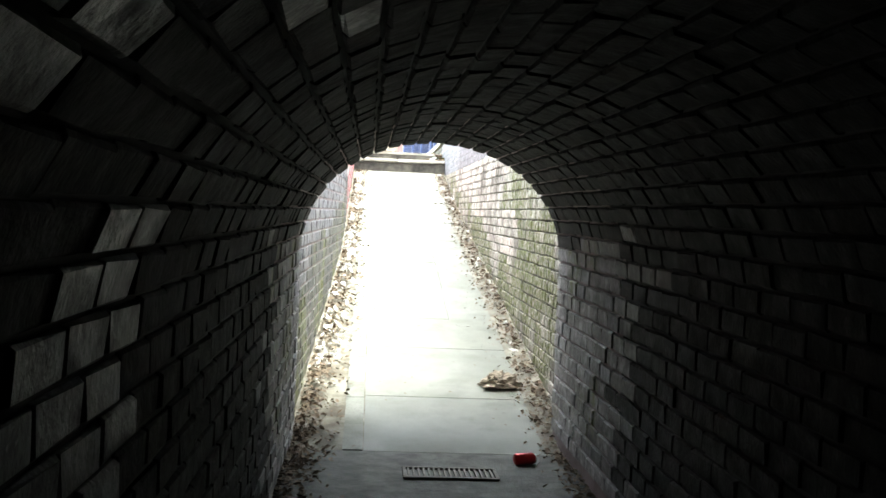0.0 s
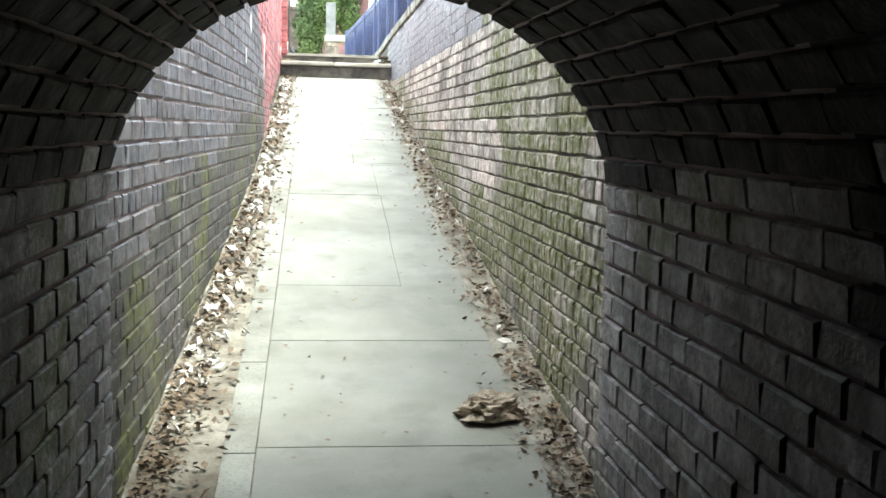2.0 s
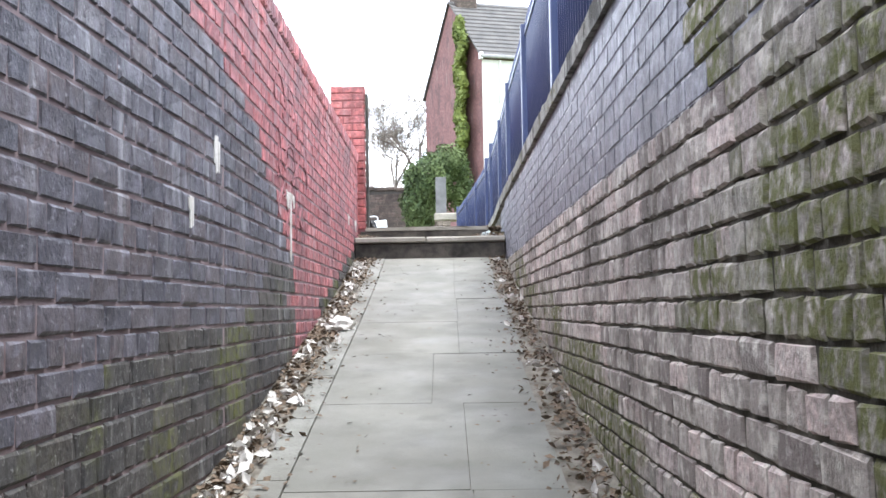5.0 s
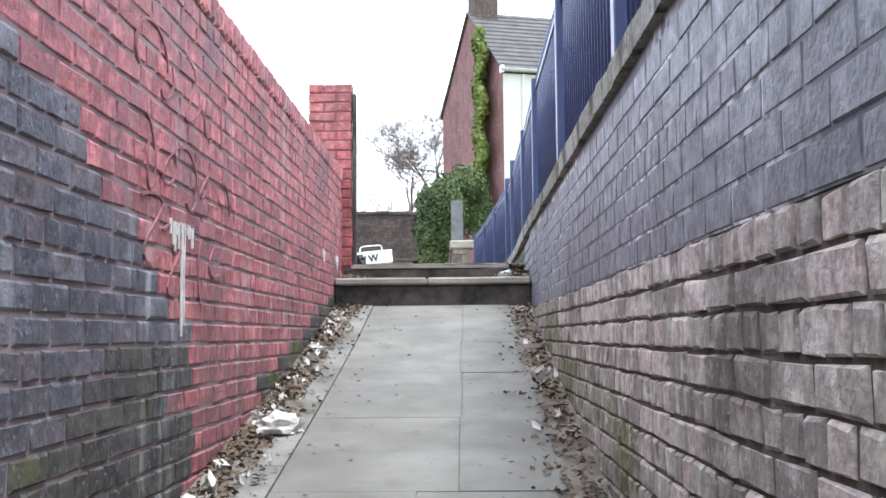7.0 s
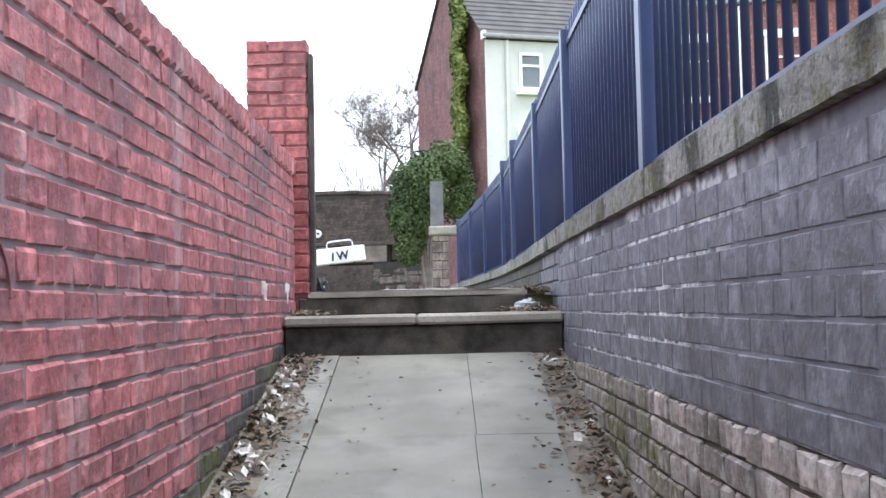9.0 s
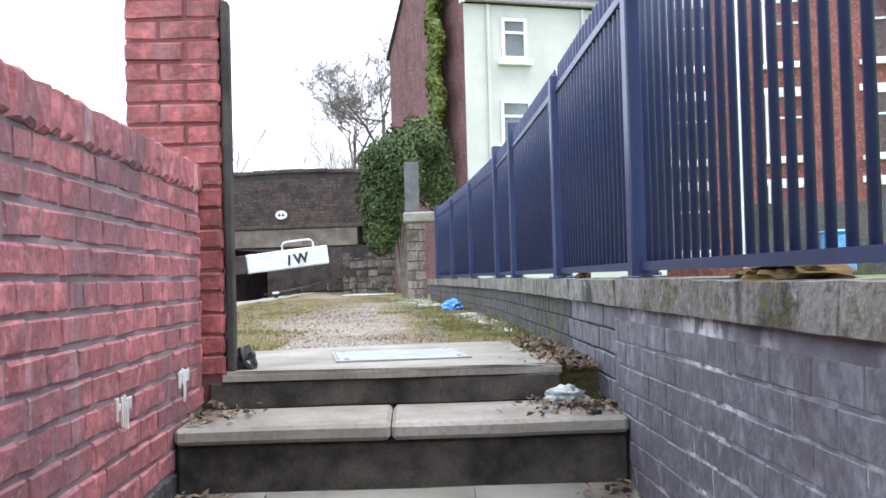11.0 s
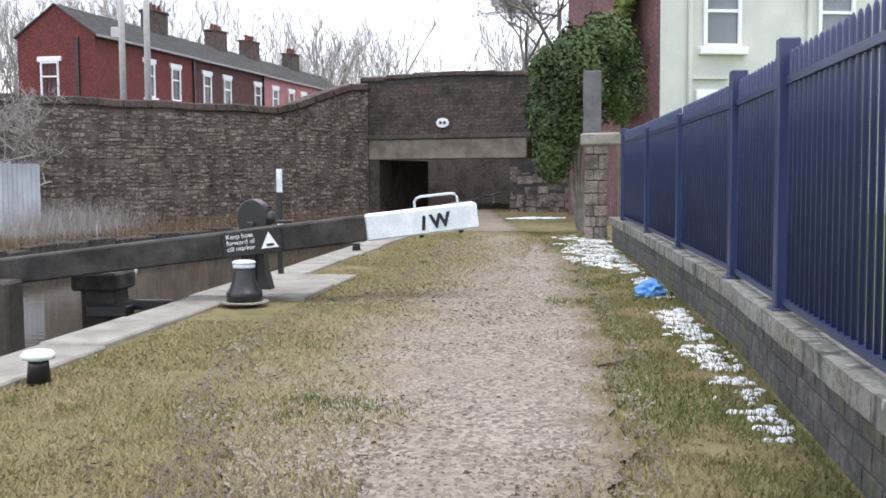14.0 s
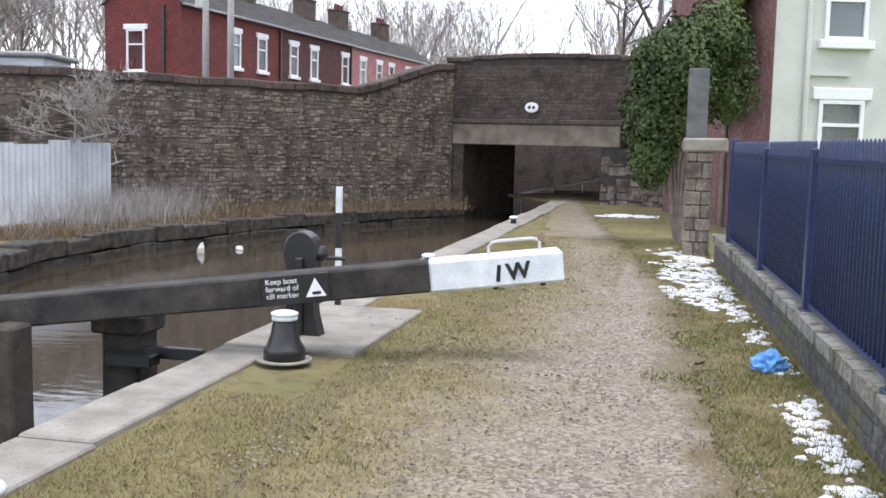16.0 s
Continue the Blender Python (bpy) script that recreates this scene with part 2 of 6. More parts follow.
M_rag = plain("dirty_cloth", (0.36, 0.30, 0.24), (0.2, 0.16, 0.12), 0.95, 0, 12, 0.8)
M_can = plain("red_can", (0.55, 0.015, 0.03), (0.45, 0.01, 0.02), 0.3, 0.3)
M_leaf = plain("dead_leaves", (0.20, 0.145, 0.10), (0.08, 0.06, 0.042), 0.9, 0, 30)
M_snow = plain("old_snow", (0.82, 0.84, 0.87), (0.7, 0.72, 0.75), 0.7, 0, 9, 0.6)
M_render = plain("cream_render", (0.60, 0.605, 0.555), (0.50, 0.51, 0.465), 0.85, 0, 1.2, 0.3)
M_slate = plain("roof_slate", (0.10, 0.095, 0.09), (0.06, 0.058, 0.056), 0.7, 0, 2.5, 0.4)
M_bark = plain("bare_bark", (0.22, 0.195, 0.17), (0.14, 0.122, 0.105), 0.9, 0, 6)
M_upvc = plain("white_window_frame", (0.8, 0.8, 0.8), (0.74, 0.74, 0.74), 0.4)
M_metal = plain("pale_corrugated_metal", (0.62, 0.66, 0.70), (0.50, 0.53, 0.57), 0.5, 0.1, 2)
M_grey = plain("grey_post", (0.30, 0.30, 0.30), (0.22, 0.22, 0.22), 0.6)
M_concrete = plain("lintel_concrete", (0.24, 0.21, 0.17), (0.14, 0.12, 0.095), 0.9, 0, 3, 0.6)
M_drystem = plain("dry_stems", (0.20, 0.15, 0.095), (0.13, 0.095, 0.06), 0.9, 0, 9)
M_frost = plain("pale_dead_stems", (0.38, 0.36, 0.34), (0.26, 0.24, 0.22), 0.9, 0, 9)
M_mossclump = plain("brown_moss", (0.14, 0.085, 0.025), (0.07, 0.06, 0.015), 0.95, 0, 25, 1.0)
M_can2 = plain("clear_plastic_litter", (0.45, 0.5, 0.5), (0.3, 0.35, 0.33), 0.3, 0, 20)


def ground_material():
    m = Mat("towpath_earth", 0.95, 0, 0.2)
    col = m.mix(m.step(m.noise(1.1, 5), 0.4, 0.62), (0.20, 0.17, 0.085), (0.15, 0.14, 0.06))
    col = m.mix(m.step(m.noise(7, 5, shift=6), 0.5, 0.66, 0, 0.7), col, (0.10, 0.075, 0.045))
    m.base(col)
    m.bump(m.noise(45, 6), 0.8, 0.02)
    return m.m


def gravel_material():
    m = Mat("path_gravel", 0.95, 0, 0.2)
    v = m.t.nodes.new("ShaderNodeTexVoronoi")
    v.inputs["Scale"].default_value = 42
    m.link(m.pos, v.inputs["Vector"])
    col = m.mix(m.step(v.outputs["Color"], 0.2, 0.8), (0.33, 0.29, 0.235), (0.14, 0.12, 0.095))
    col = m.mix(m.step(m.noise(1.5, 5), 0.4, 0.65, 0, 0.6), col, (0.23, 0.195, 0.15))
    # the worn track loses itself in earth and thin turf towards the canal side
    sep = m.t.nodes.new("ShaderNodeSeparateXYZ")
    m.link(m.pos, sep.inputs[0])
    drift = m.mul(m.mul(m.mul(sep.outputs["Y"], -31.0, 'ADD'), 0.0, 'MAXIMUM'), 0.1)
    across = m.mul(m.mul(sep.outputs["X"], drift, 'ADD'), m.mul(m.noise(1.7, 6, shift=2), 2.2), 'ADD')
    turf = m.mix(m.step(m.noise(5, 5, shift=6), 0.45, 0.6), (0.21, 0.175, 0.09), (0.155, 0.13, 0.065))
    col = m.mix(m.step(across, -0.75, 0.4), turf, col)
    # and a trodden brown margin along the verge
    bend = m.mul(m.mul(m.mul(sep.outputs["Y"], -26.0, 'ADD'), 0.0, 'MAXIMUM'), 0.05)
    bend = m.mul(bend, m.mul(m.mul(m.mul(sep.outputs["Y"], -32.0, 'ADD'), 0.0, 'MAXIMUM'), 0.09), 'ADD')
    rim = m.mul(m.mul(sep.outputs["X"], bend, 'ADD'), m.mul(m.noise(2.6, 5, shift=5), 0.7), 'ADD')
    col = m.mix(m.step(rim, 0.2, 0.46), col, m.mix(m.noise(6, 4, shift=3), (0.17, 0.135, 0.08), (0.11, 0.095, 0.05)))
    m.base(col)
    m.bump(v.outputs["Distance"], 0.9, 0.012)
    return m.m


def grass_material(name, a, b, c):
    m = Mat(name, 0.7, 0, 0.3)
    col = m.ramp(m.rand(), (0.0, a), (0.5, b), (1.0, c))
    col = m.mix(m.step(m.noise(0.8, 4), 0.42, 0.6), col, c)
    m.base(col)
    return m.m


M_ground, M_gravel = ground_material(), gravel_material()
M_grass = grass_material("winter_grass", (0.14, 0.14, 0.04), (0.22, 0.195, 0.08), (0.29, 0.24, 0.125))
M_green = grass_material("green_verge_grass", (0.07, 0.10, 0.02), (0.11, 0.135, 0.032), (0.17, 0.155, 0.06))
M_lawn = plain("mown_lawn", (0.13, 0.19, 0.035), (0.10, 0.15, 0.03), 0.9, 0, 2, 0.6)
M_ivy = grass_material("ivy_leaves", (0.018, 0.034, 0.011), (0.036, 0.062, 0.018), (0.075, 0.105, 0.034))
M_ivy2 = grass_material("yellow_green_ivy", (0.045, 0.07, 0.014), (0.085, 0.12, 0.022), (0.12, 0.15, 0.03))


def water_material():
    m = Mat("brown_canal_water", 0.06, 0, 0.5)
    m.base((0.05, 0.04, 0.028))
    m.bump(m.noise(2.2, 3, (1, 2.5, 1)), 0.06, 0.05)
    return m.m


def glass_material():
    m = Mat("window_glass", 0.05, 0, 0.8)
    m.base((0.16, 0.19, 0.2))
    return m.m


M_water, M_glass = water_material(), glass_material()


# ---- mesh helpers ----
def mesh_of(name, bm, mat, smooth=False):
    me = bpy.data.meshes.new(name)
    bmesh.ops.recalc_face_normals(bm, faces=bm.faces)
    bm.to_mesh(me)
    bm.free()
    me.materials.append(mat)
    if smooth:
        me.polygons.foreach_set("use_smooth", [True] * len(me.polygons))
    return me


def part(name, bm, mat, parent=None, label="", smooth=False):
    ob = new(name, mesh_of(name, bm, mat, smooth))
    if parent is not None:
        ob.parent = parent
    return tagged(ob, label)


def thing(name, label, category, group="", m=None):
    ob = new(name)
    ob.empty_display_size = 0.1
    if m is not None:
        ob.matrix_world = m
    return tagged(ob, label, category, group)


def structure(name, bm, mat, label, category="structure"):
    return tagged(part(name, bm, mat), label, category, kind="structure")


def box(bm, x0, x1, y0, y1, z0, z1, bevel=0.0, m=None):
    vs = [bm.verts.new((x, y, z)) for z in (z0, z1) for y in (y0, y1) for x in (x0, x1)]
    fs = [bm.faces.new([vs[i] for i in f]) for f in ((0, 2, 3, 1), (4, 5, 7, 6), (0, 1, 5, 4), (2, 6, 7, 3), (0, 4, 6, 2), (1, 3, 7, 5))]
    if bevel:
        es = list({e for f in fs for e in f.edges})
        out = bmesh.ops.bevel(bm, geom=es, offset=bevel, segments=1, affect='EDGES', profile=0.5)
        vs = list({v for f in out["faces"] for v in f.verts} | {v for v in vs if v.is_valid})
    if m is not None:
        bmesh.ops.transform(bm, matrix=m, verts=vs)
    return bm


def bx(*a, bevel=0.0, m=None):
    return box(bmesh.new(), *a, bevel=bevel, m=m)


def rings(bm, profile, n=16, m=None, cap=True):
    """A turned shape from (radius, height) pairs."""
    rows, made = [], []
    for r, z in profile:
        row = [bm.verts.new((r * math.cos(2 * math.pi * i / n), r * math.sin(2 * math.pi * i / n), z)) for i in range(n)]
        rows.append(row)
        made += row
    for a, b in zip(rows, rows[1:]):
        for i in range(n):
            bm.faces.new((a[i], a[(i + 1) % n], b[(i + 1) % n], b[i]))
    if cap:
        bm.faces.new(rows[0][::-1])
        bm.faces.new(rows[-1])
    if m is not None:
        bmesh.ops.transform(bm, matrix=m, verts=made)
    return bm


def tube(bm, pts, r0, r1=None, n=6):
    """A tapered tube along points."""
    r1 = r0 if r1 is None else r1
    pts = [Vector(p) for p in pts]
    rows = []
    for i, p in enumerate(pts):
        d = (pts[min(i + 1, len(pts) - 1)] - pts[max(i - 1, 0)]).normalized()
        a = d.orthogonal().normalized()
        b = d.cross(a)
        r = r0 + (r1 - r0) * i / (len(pts) - 1)
        rows.append([bm.verts.new(p + r * (math.cos(2 * math.pi * k / n) * a + math.sin(2 * math.pi * k / n) * b)) for k in range(n)])
    for a, b in zip(rows, rows[1:]):
        for k in range(n):
            bm.faces.new((a[k], a[(k + 1) % n], b[(k + 1) % n], b[k]))
    bm.faces.new(rows[0][::-1])
    bm.faces.new(rows[-1])
    return bm


def prism(bm, outline, z0, z1):
    """A flat plate with the given outline (x, y)."""
    lo = [bm.verts.new((x, y, z0)) for x, y in outline]
    hi = [bm.verts.new((x, y, z1)) for x, y in outline]
    n = len(lo)
    bm.faces.new(lo[::-1])
    bm.faces.new(hi)
    for i in range(n):
        bm.faces.new((lo[i], lo[(i + 1) % n], hi[(i + 1) % n], hi[i]))
    return bm


def soup(name, verts, faces, mat, parent=None, label="", kind="stuff"):
    me = bpy.data.meshes.new(name)
    me.from_pydata(verts, [], faces)
    me.materials.append(mat)
    ob = new(name, me)
    if parent is not None:
        ob.parent = parent
    return tagged(ob, label, kind=kind)


rng = random.Random(7)


def piece_shape(w, h, d, ch=0.006, wob=0.004, seed=0):
    """One brick or stone: front towards -Y, chamfered, slightly uneven."""
    r = random.Random(seed)
    j = lambda s: r.uniform(-s, s)  # noqa: E731
    v = []
    for y, inset in ((d, 0.0), (ch + 0.002, 0.0), (0.0, ch)):
        for sx, sz in ((-1, -1), (1, -1), (1, 1), (-1, 1)):
            k = 1 if y < d else 0
            v.append((sx * (w / 2 - inset) + k * j(wob), y + k * j(wob * 0.7), sz * (h / 2 - inset) + k * j(wob)))
    f = []
    for a in (0, 4):
        for i in range(4):
            f.append((a + i, a + (i + 1) % 4, a + 4 + (i + 1) % 4, a + 4 + i))
    f.append((8, 9, 10, 11))
    return v, f


SHAPES = {}


def shape(w, h, d, ch, wob, k):
    key = (round(w, 3), round(h, 3), d, ch, wob, k)
    if key not in SHAPES:
        SHAPES[key] = piece_shape(w, h, d, ch, wob, hash(key) % 9999)
    return key, SHAPES[key]


PIECE_MESH = {}


def lay(pieces, parent, name, near, limit=300):
    """pieces: (matrix, (w, h, d, ch, wob), material). Those nearest to a plan point become parts, the others one joined part per material."""
    order = sorted(range(len(pieces)), key=lambda i: (pieces[i][0].translation - near).length)
    rest = {}
    for n, i in enumerate(order):
        m, size, mat = pieces[i]
        key, (v, f) = shape(*size, i % 5)
        if n < limit:
            k2 = (key, mat.name)
            if k2 not in PIECE_MESH:
                me = bpy.data.meshes.new(name)
                me.from_pydata(v, [], f)
                me.materials.append(mat)
                PIECE_MESH[k2] = me
            ob = new(name, PIECE_MESH[k2])
            ob.parent = parent
            ob.matrix_basis = m
        else:
            vs, fs = rest.setdefault(mat.name, ([], []))
            o = len(vs)
            vs += [tuple(m @ Vector(p)) for p in v]
            fs += [tuple(o + q for q in g) for g in f]
    for mname, (vs, fs) in rest.items():
        soup(name + "work", vs, fs, bpy.data.materials[mname], parent)


def face_matrix(p, u, n, tilt=0.0):
    """Local X along u, local -Y along the outward normal n, Z up."""
    z = Vector((0, 0, 1)) if abs(n[2]) < 0.9 else Vector((0, 1, 0))
    u, n = Vector(u).normalized(), Vector(n).normalized()
    z = n.cross(u) if n.cross(u).dot(z) > 0 else u.cross(n)
    m = Matrix((u, -n, z)).transposed().to_4x4()
    m.translation = p
    return m @ Matrix.Rotation(tilt, 4, 'Y')


def courses(p0, u, n, length, z0, z1, course, brick, pick, d=0.05, joint=0.011, rows_head=4, inside=None, upright=None):
    """Bricks in courses on a face that starts at p0 and runs along u."""
    u, n = Vector(u).normalized(), Vector(n).normalized()
    upright = joint if upright is None else upright
    out = []
    k = 0
    z = z0
    while z + course * 0.9 < z1 + 1e-6:
        head = rows_head and k % rows_head == rows_head - 1
        w = brick / 2 if head else brick
        s = -(w / 2) * (k % 2)
        while s < length - 0.02:
            a, b = max(s, 0.0), min(s + w, length)
            s += w
            if b - a < 0.04:
                continue
            c = (a + b) / 2
            got = pick(c, z + course / 2)
            if got is None:
                continue
            mat, proud, ch, wob = got
            p = Vector(p0) + u * c + n * (proud + rng.uniform(-1, 1) * wob * 0.6)
            p.z = z + course / 2
            if inside and not inside(p):
                continue
            out.append((face_matrix(p, u, n, rng.uniform(-1, 1) * wob * 1.2), (b - a - upright, course - joint, d, ch, wob), mat))
        z += course
        k += 1
    return out


# ---- the lie of the land ----
FLOOR_A, FLOOR_B, RAMP0 = -3.731, 0.1625, 7.6


def floor_z(y):
    return FLOOR_A + FLOOR_B * max(y, RAMP0) + 0.09 * max(0.0, (y - 16.5) / 3.5) ** 2


XL, XR = -0.83, 0.80
COURSE, BRICK = 0.086, 0.235
PORTAL = 8.0
EDGE = ((8.0, 0.80), (20.0, 0.80), (22.5, 0.83), (26.3, 0.83), (29.0, 0.72), (31.5, 0.60), (34.5, 0.43), (35.6, 0.36))


def edge_x(y):
    for (a, xa), (b, xb) in zip(EDGE, EDGE[1:]):
        if y <= b:
            return xa + (xb - xa) * (y - a) / (b - a)
    return EDGE[-1][1]


# ---- ground: one sheet in levels that reaches the horizon ----
def make_ground():
    xs = (-900, -60, -11.6, -3.2, -1.25, 1.06, 1.3, 60, 900)
    ys = (-900, -8.4, PORTAL + 0.1, 20.85, 21.0, 36.2, 56.0, 75.0, 900)

    def level(x, y):
        if -1.25 < x < 1.06 and -8.4 < y < 20.85:
            return -3.4
        if y > 75.0:
            return 1.2
        if y > 56.0:
            return 1.2 if x < -11.6 or x > -1.25 else -2.0
        if x > 1.06:
            return 0.12
        if y < 20.85:
            return 0.25 if y > PORTAL + 0.1 or x < -1.25 or x > 1.06 else 0.4
        if x < -3.2:
            return -2.0
        return -0.05
    bm = bmesh.new()
    z = [[level((xs[i] + xs[i + 1]) / 2, (ys[j] + ys[j + 1]) / 2) for j in range(len(ys) - 1)] for i in range(len(xs) - 1)]

    def quad(*p):
        bm.faces.new([bm.verts.new(q) for q in p])
    for i in range(len(xs) - 1):
        for j in range(len(ys) - 1):
            x0, x1, y0, y1, h = xs[i], xs[i + 1], ys[j], ys[j + 1], z[i][j]
            quad((x0, y0, h), (x1, y0, h), (x1, y1, h), (x0, y1, h))
            if i + 2 < len(xs) and z[i + 1][j] != h:
                g = z[i + 1][j]
                quad((x1, y0, h), (x1, y1, h), (x1, y1, g), (x1, y0, g))
            if j + 2 < len(ys) and z[i][j + 1] != h:
                g = z[i][j + 1]
                quad((x0, y1, h), (x1, y1, h), (x1, y1, g), (x0, y1, g))
    return structure("ground", bm, M_ground, "bare winter earth around the alley and canal", "ground")


make_ground()
bm = bmesh.new()
prism(bm, [(1.32, 9), (60, 9), (60, 55.9), (1.32, 55.9)], 0.10, 0.16)
structure("lawn", bm, M_lawn, "mown green lawn behind the railings", "lawn")

# ---- tunnel ----
TXC, THW, SPRING, CROWN = -0.12, 0.81, -1.33, -0.64
TFLOOR = floor_z(0)
TBACK = -7.5


def arch_points(n=26, grow=0.0):
    """Inner outline of the tunnel, up one side, over the crown and down the other."""
    pts = [(TXC - THW - grow, TFLOOR + i * (SPRING - TFLOOR) / 15) for i in range(15)]
    for i in range(n + 1):
        a = math.pi - math.pi * i / n
        pts.append((TXC + (THW + grow) * math.cos(a), SPRING + (CROWN - SPRING + grow) * max(0.0, math.sin(a))))
    pts += [(TXC + THW + grow, SPRING - (i + 1) * (SPRING - TFLOOR) / 15) for i in range(15)]
    return pts


def make_tunnel():
    bm = bmesh.new()
    inner, outer = arch_points(grow=0.012), arch_points(grow=0.33)
    rows = []
    for y in (TBACK, 6.3, PORTAL - 0.004):
        rows.append(([bm.verts.new((x, y, z)) for x, z in inner], [bm.verts.new((x, y, z)) for x, z in outer]))
    for k in range(len(inner) - 1):
        for (i0, o0), (i1, o1) in zip(rows, rows[1:]):
            bm.faces.new((i0[k], i0[k + 1], i1[k + 1], i1[k]))
            bm.faces.new((o0[k], o1[k], o1[k + 1], o0[k + 1]))
        (i0, o0), (i1, o1) = rows[0], rows[-1]
        bm.faces.new((i1[k], i1[k + 1], o1[k + 1], o1[k]))
        bm.faces.new((i0[k], o0[k], o0[k + 1], i0[k + 1]))
    lining = structure("wall_tunnel", bm, M_shade_mortar, "brick arched tunnel under the road, shade painted into its inner bricks", "tunnel")
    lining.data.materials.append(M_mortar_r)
    # pale joints at the mouth, dark ones behind: daylight's reach painted in
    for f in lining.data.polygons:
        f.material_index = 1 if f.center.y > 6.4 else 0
    pts = arch_points()
    pieces = []
    # equal steps of one course round the outline
    dense = []
    for (xa, za), (xb, zb) in zip(pts, pts[1:]):
        for q in range(20):
            dense.append((xa + (xb - xa) * q / 20, za + (zb - za) * q / 20))
    run, last, marks = 0.0, dense[0], [dense[0]]
    for p in dense[1:]:
        run += math.hypot(p[0] - last[0], p[1] - last[1])
        last = p
        if run >= COURSE:
            marks.append(p)
            run = 0.0
    for k, (a, b) in enumerate(zip(marks, marks[1:])):
        mid = ((a[0] + b[0]) / 2, (a[1] + b[1]) / 2)
        up = Vector((b[0] - a[0], 0, b[1] - a[1])).normalized()
        inw = Vector((up.z, 0, -up.x))
        y = PORTAL - 0.01 - (k % 2) * BRICK / 2
        if k % 2:
            y += BRICK / 2
        first = BRICK / 2 if k % 2 else BRICK
        while y > TBACK + 0.3:
            w = first
            first = BRICK
            m = Matrix((Vector((0, -1, 0)), -inw, up)).transposed().to_4x4()
            m.translation = Vector((mid[0], y - w / 2, mid[1])) + inw * (0.001 + rng.uniform(-0.003, 0.003))
            # tone picked by depth and height: painted shade deepens inwards and overhead
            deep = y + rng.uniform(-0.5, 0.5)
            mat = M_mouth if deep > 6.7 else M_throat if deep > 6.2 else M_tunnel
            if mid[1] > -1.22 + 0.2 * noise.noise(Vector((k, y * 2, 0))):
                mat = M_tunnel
            # scattered paler bricks paint a sheen on the west side, deep inside
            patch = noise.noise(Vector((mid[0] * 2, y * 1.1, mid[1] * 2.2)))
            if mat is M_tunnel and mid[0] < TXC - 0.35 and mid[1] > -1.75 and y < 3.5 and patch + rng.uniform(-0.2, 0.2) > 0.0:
                mat = M_sheen
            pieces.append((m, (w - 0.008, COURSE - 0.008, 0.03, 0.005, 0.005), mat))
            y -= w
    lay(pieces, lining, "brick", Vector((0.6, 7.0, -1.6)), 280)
    # unseen wall added to shut off the tunnel behind the camera
    bm = bmesh.new()
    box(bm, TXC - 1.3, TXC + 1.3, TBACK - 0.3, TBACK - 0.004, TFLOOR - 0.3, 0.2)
    structure("wall_tunnel_end", bm, M_tunnel, "added dark wall closing the unseen back of the tunnel", "wall")
    # headwall over the portal
    bm = bmesh.new()
    out = arch_points(grow=0.325)
    top = 0.45
    half = [(x, z) for x, z in out]
    a = [bm.verts.new((x, PORTAL - 0.02, z)) for x, z in half]
    b = [bm.verts.new((x, PORTAL - 0.02, top)) for x, z in half]
    a2 = [bm.verts.new((x, PORTAL - 0.3, z)) for x, z in half]
    b2 = [bm.verts.new((x, PORTAL - 0.3, top)) for x, z in half]
    for k in range(len(half) - 1):
        if abs(half[k][0] - half[k + 1][0]) > 1e-4:
            bm.faces.new((a[k], a[k + 1], b[k + 1], b[k]))
            bm.faces.new((a2[k], b2[k], b2[k + 1], a2[k + 1]))
            bm.faces.new((b[k], b[k + 1], b2[k + 1], b2[k]))
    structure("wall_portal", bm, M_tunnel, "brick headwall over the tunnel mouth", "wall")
    bm = bmesh.new()
    box(bm, TXC - THW, TXC + THW, TBACK, RAMP0 - 0.004, TFLOOR - 0.2, TFLOOR)
    structure("floor_tunnel", bm, M_damp, "damp concrete floor inside the tunnel", "floor")


make_tunnel()


def make_grate():
    g = thing("drain_grate", "rusty iron drain grate across the tunnel floor", "drain", m=pose(-0.02, 7.08, TFLOOR + 0.002))
    for a in ((-0.26, 0.26, -0.115, -0.095), (-0.26, 0.26, 0.095, 0.115), (-0.26, -0.24, -0.0945, 0.0945), (0.24, 0.26, -0.0945, 0.0945)):
        part("frame_bar", bx(*a, 0.0, 0.014, bevel=0.002), M_grate, g)
    for i in range(17):
        x = -0.226 + i * 0.0282
        part("bar", bx(x - 0.006, x + 0.006, -0.0944, 0.0944, 0.001, 0.012), M_grate, g)


M_grate = plain("rusty_iron", (0.16, 0.14, 0.12), (0.09, 0.075, 0.06), 0.7, 0.3, 12, 0.6)
make_grate()


# ---- ramp: concrete slabs between gutters ----
def sloped(bm, x0, x1, y0, y1, top, thick):
    vs = [bm.verts.new((x, y, floor_z(y) + dz)) for dz in (top - thick, top) for y in (y0, y1) for x in (x0, x1)]
    for f in ((0, 2, 3, 1), (4, 5, 7, 6), (0, 1, 5, 4), (2, 6, 7, 3), (0, 4, 6, 2), (1, 3, 7, 5)):
        bm.faces.new([vs[i] for i in f])
    return bm


STEP_Y, SLAB_Y = 20.04, 20.58


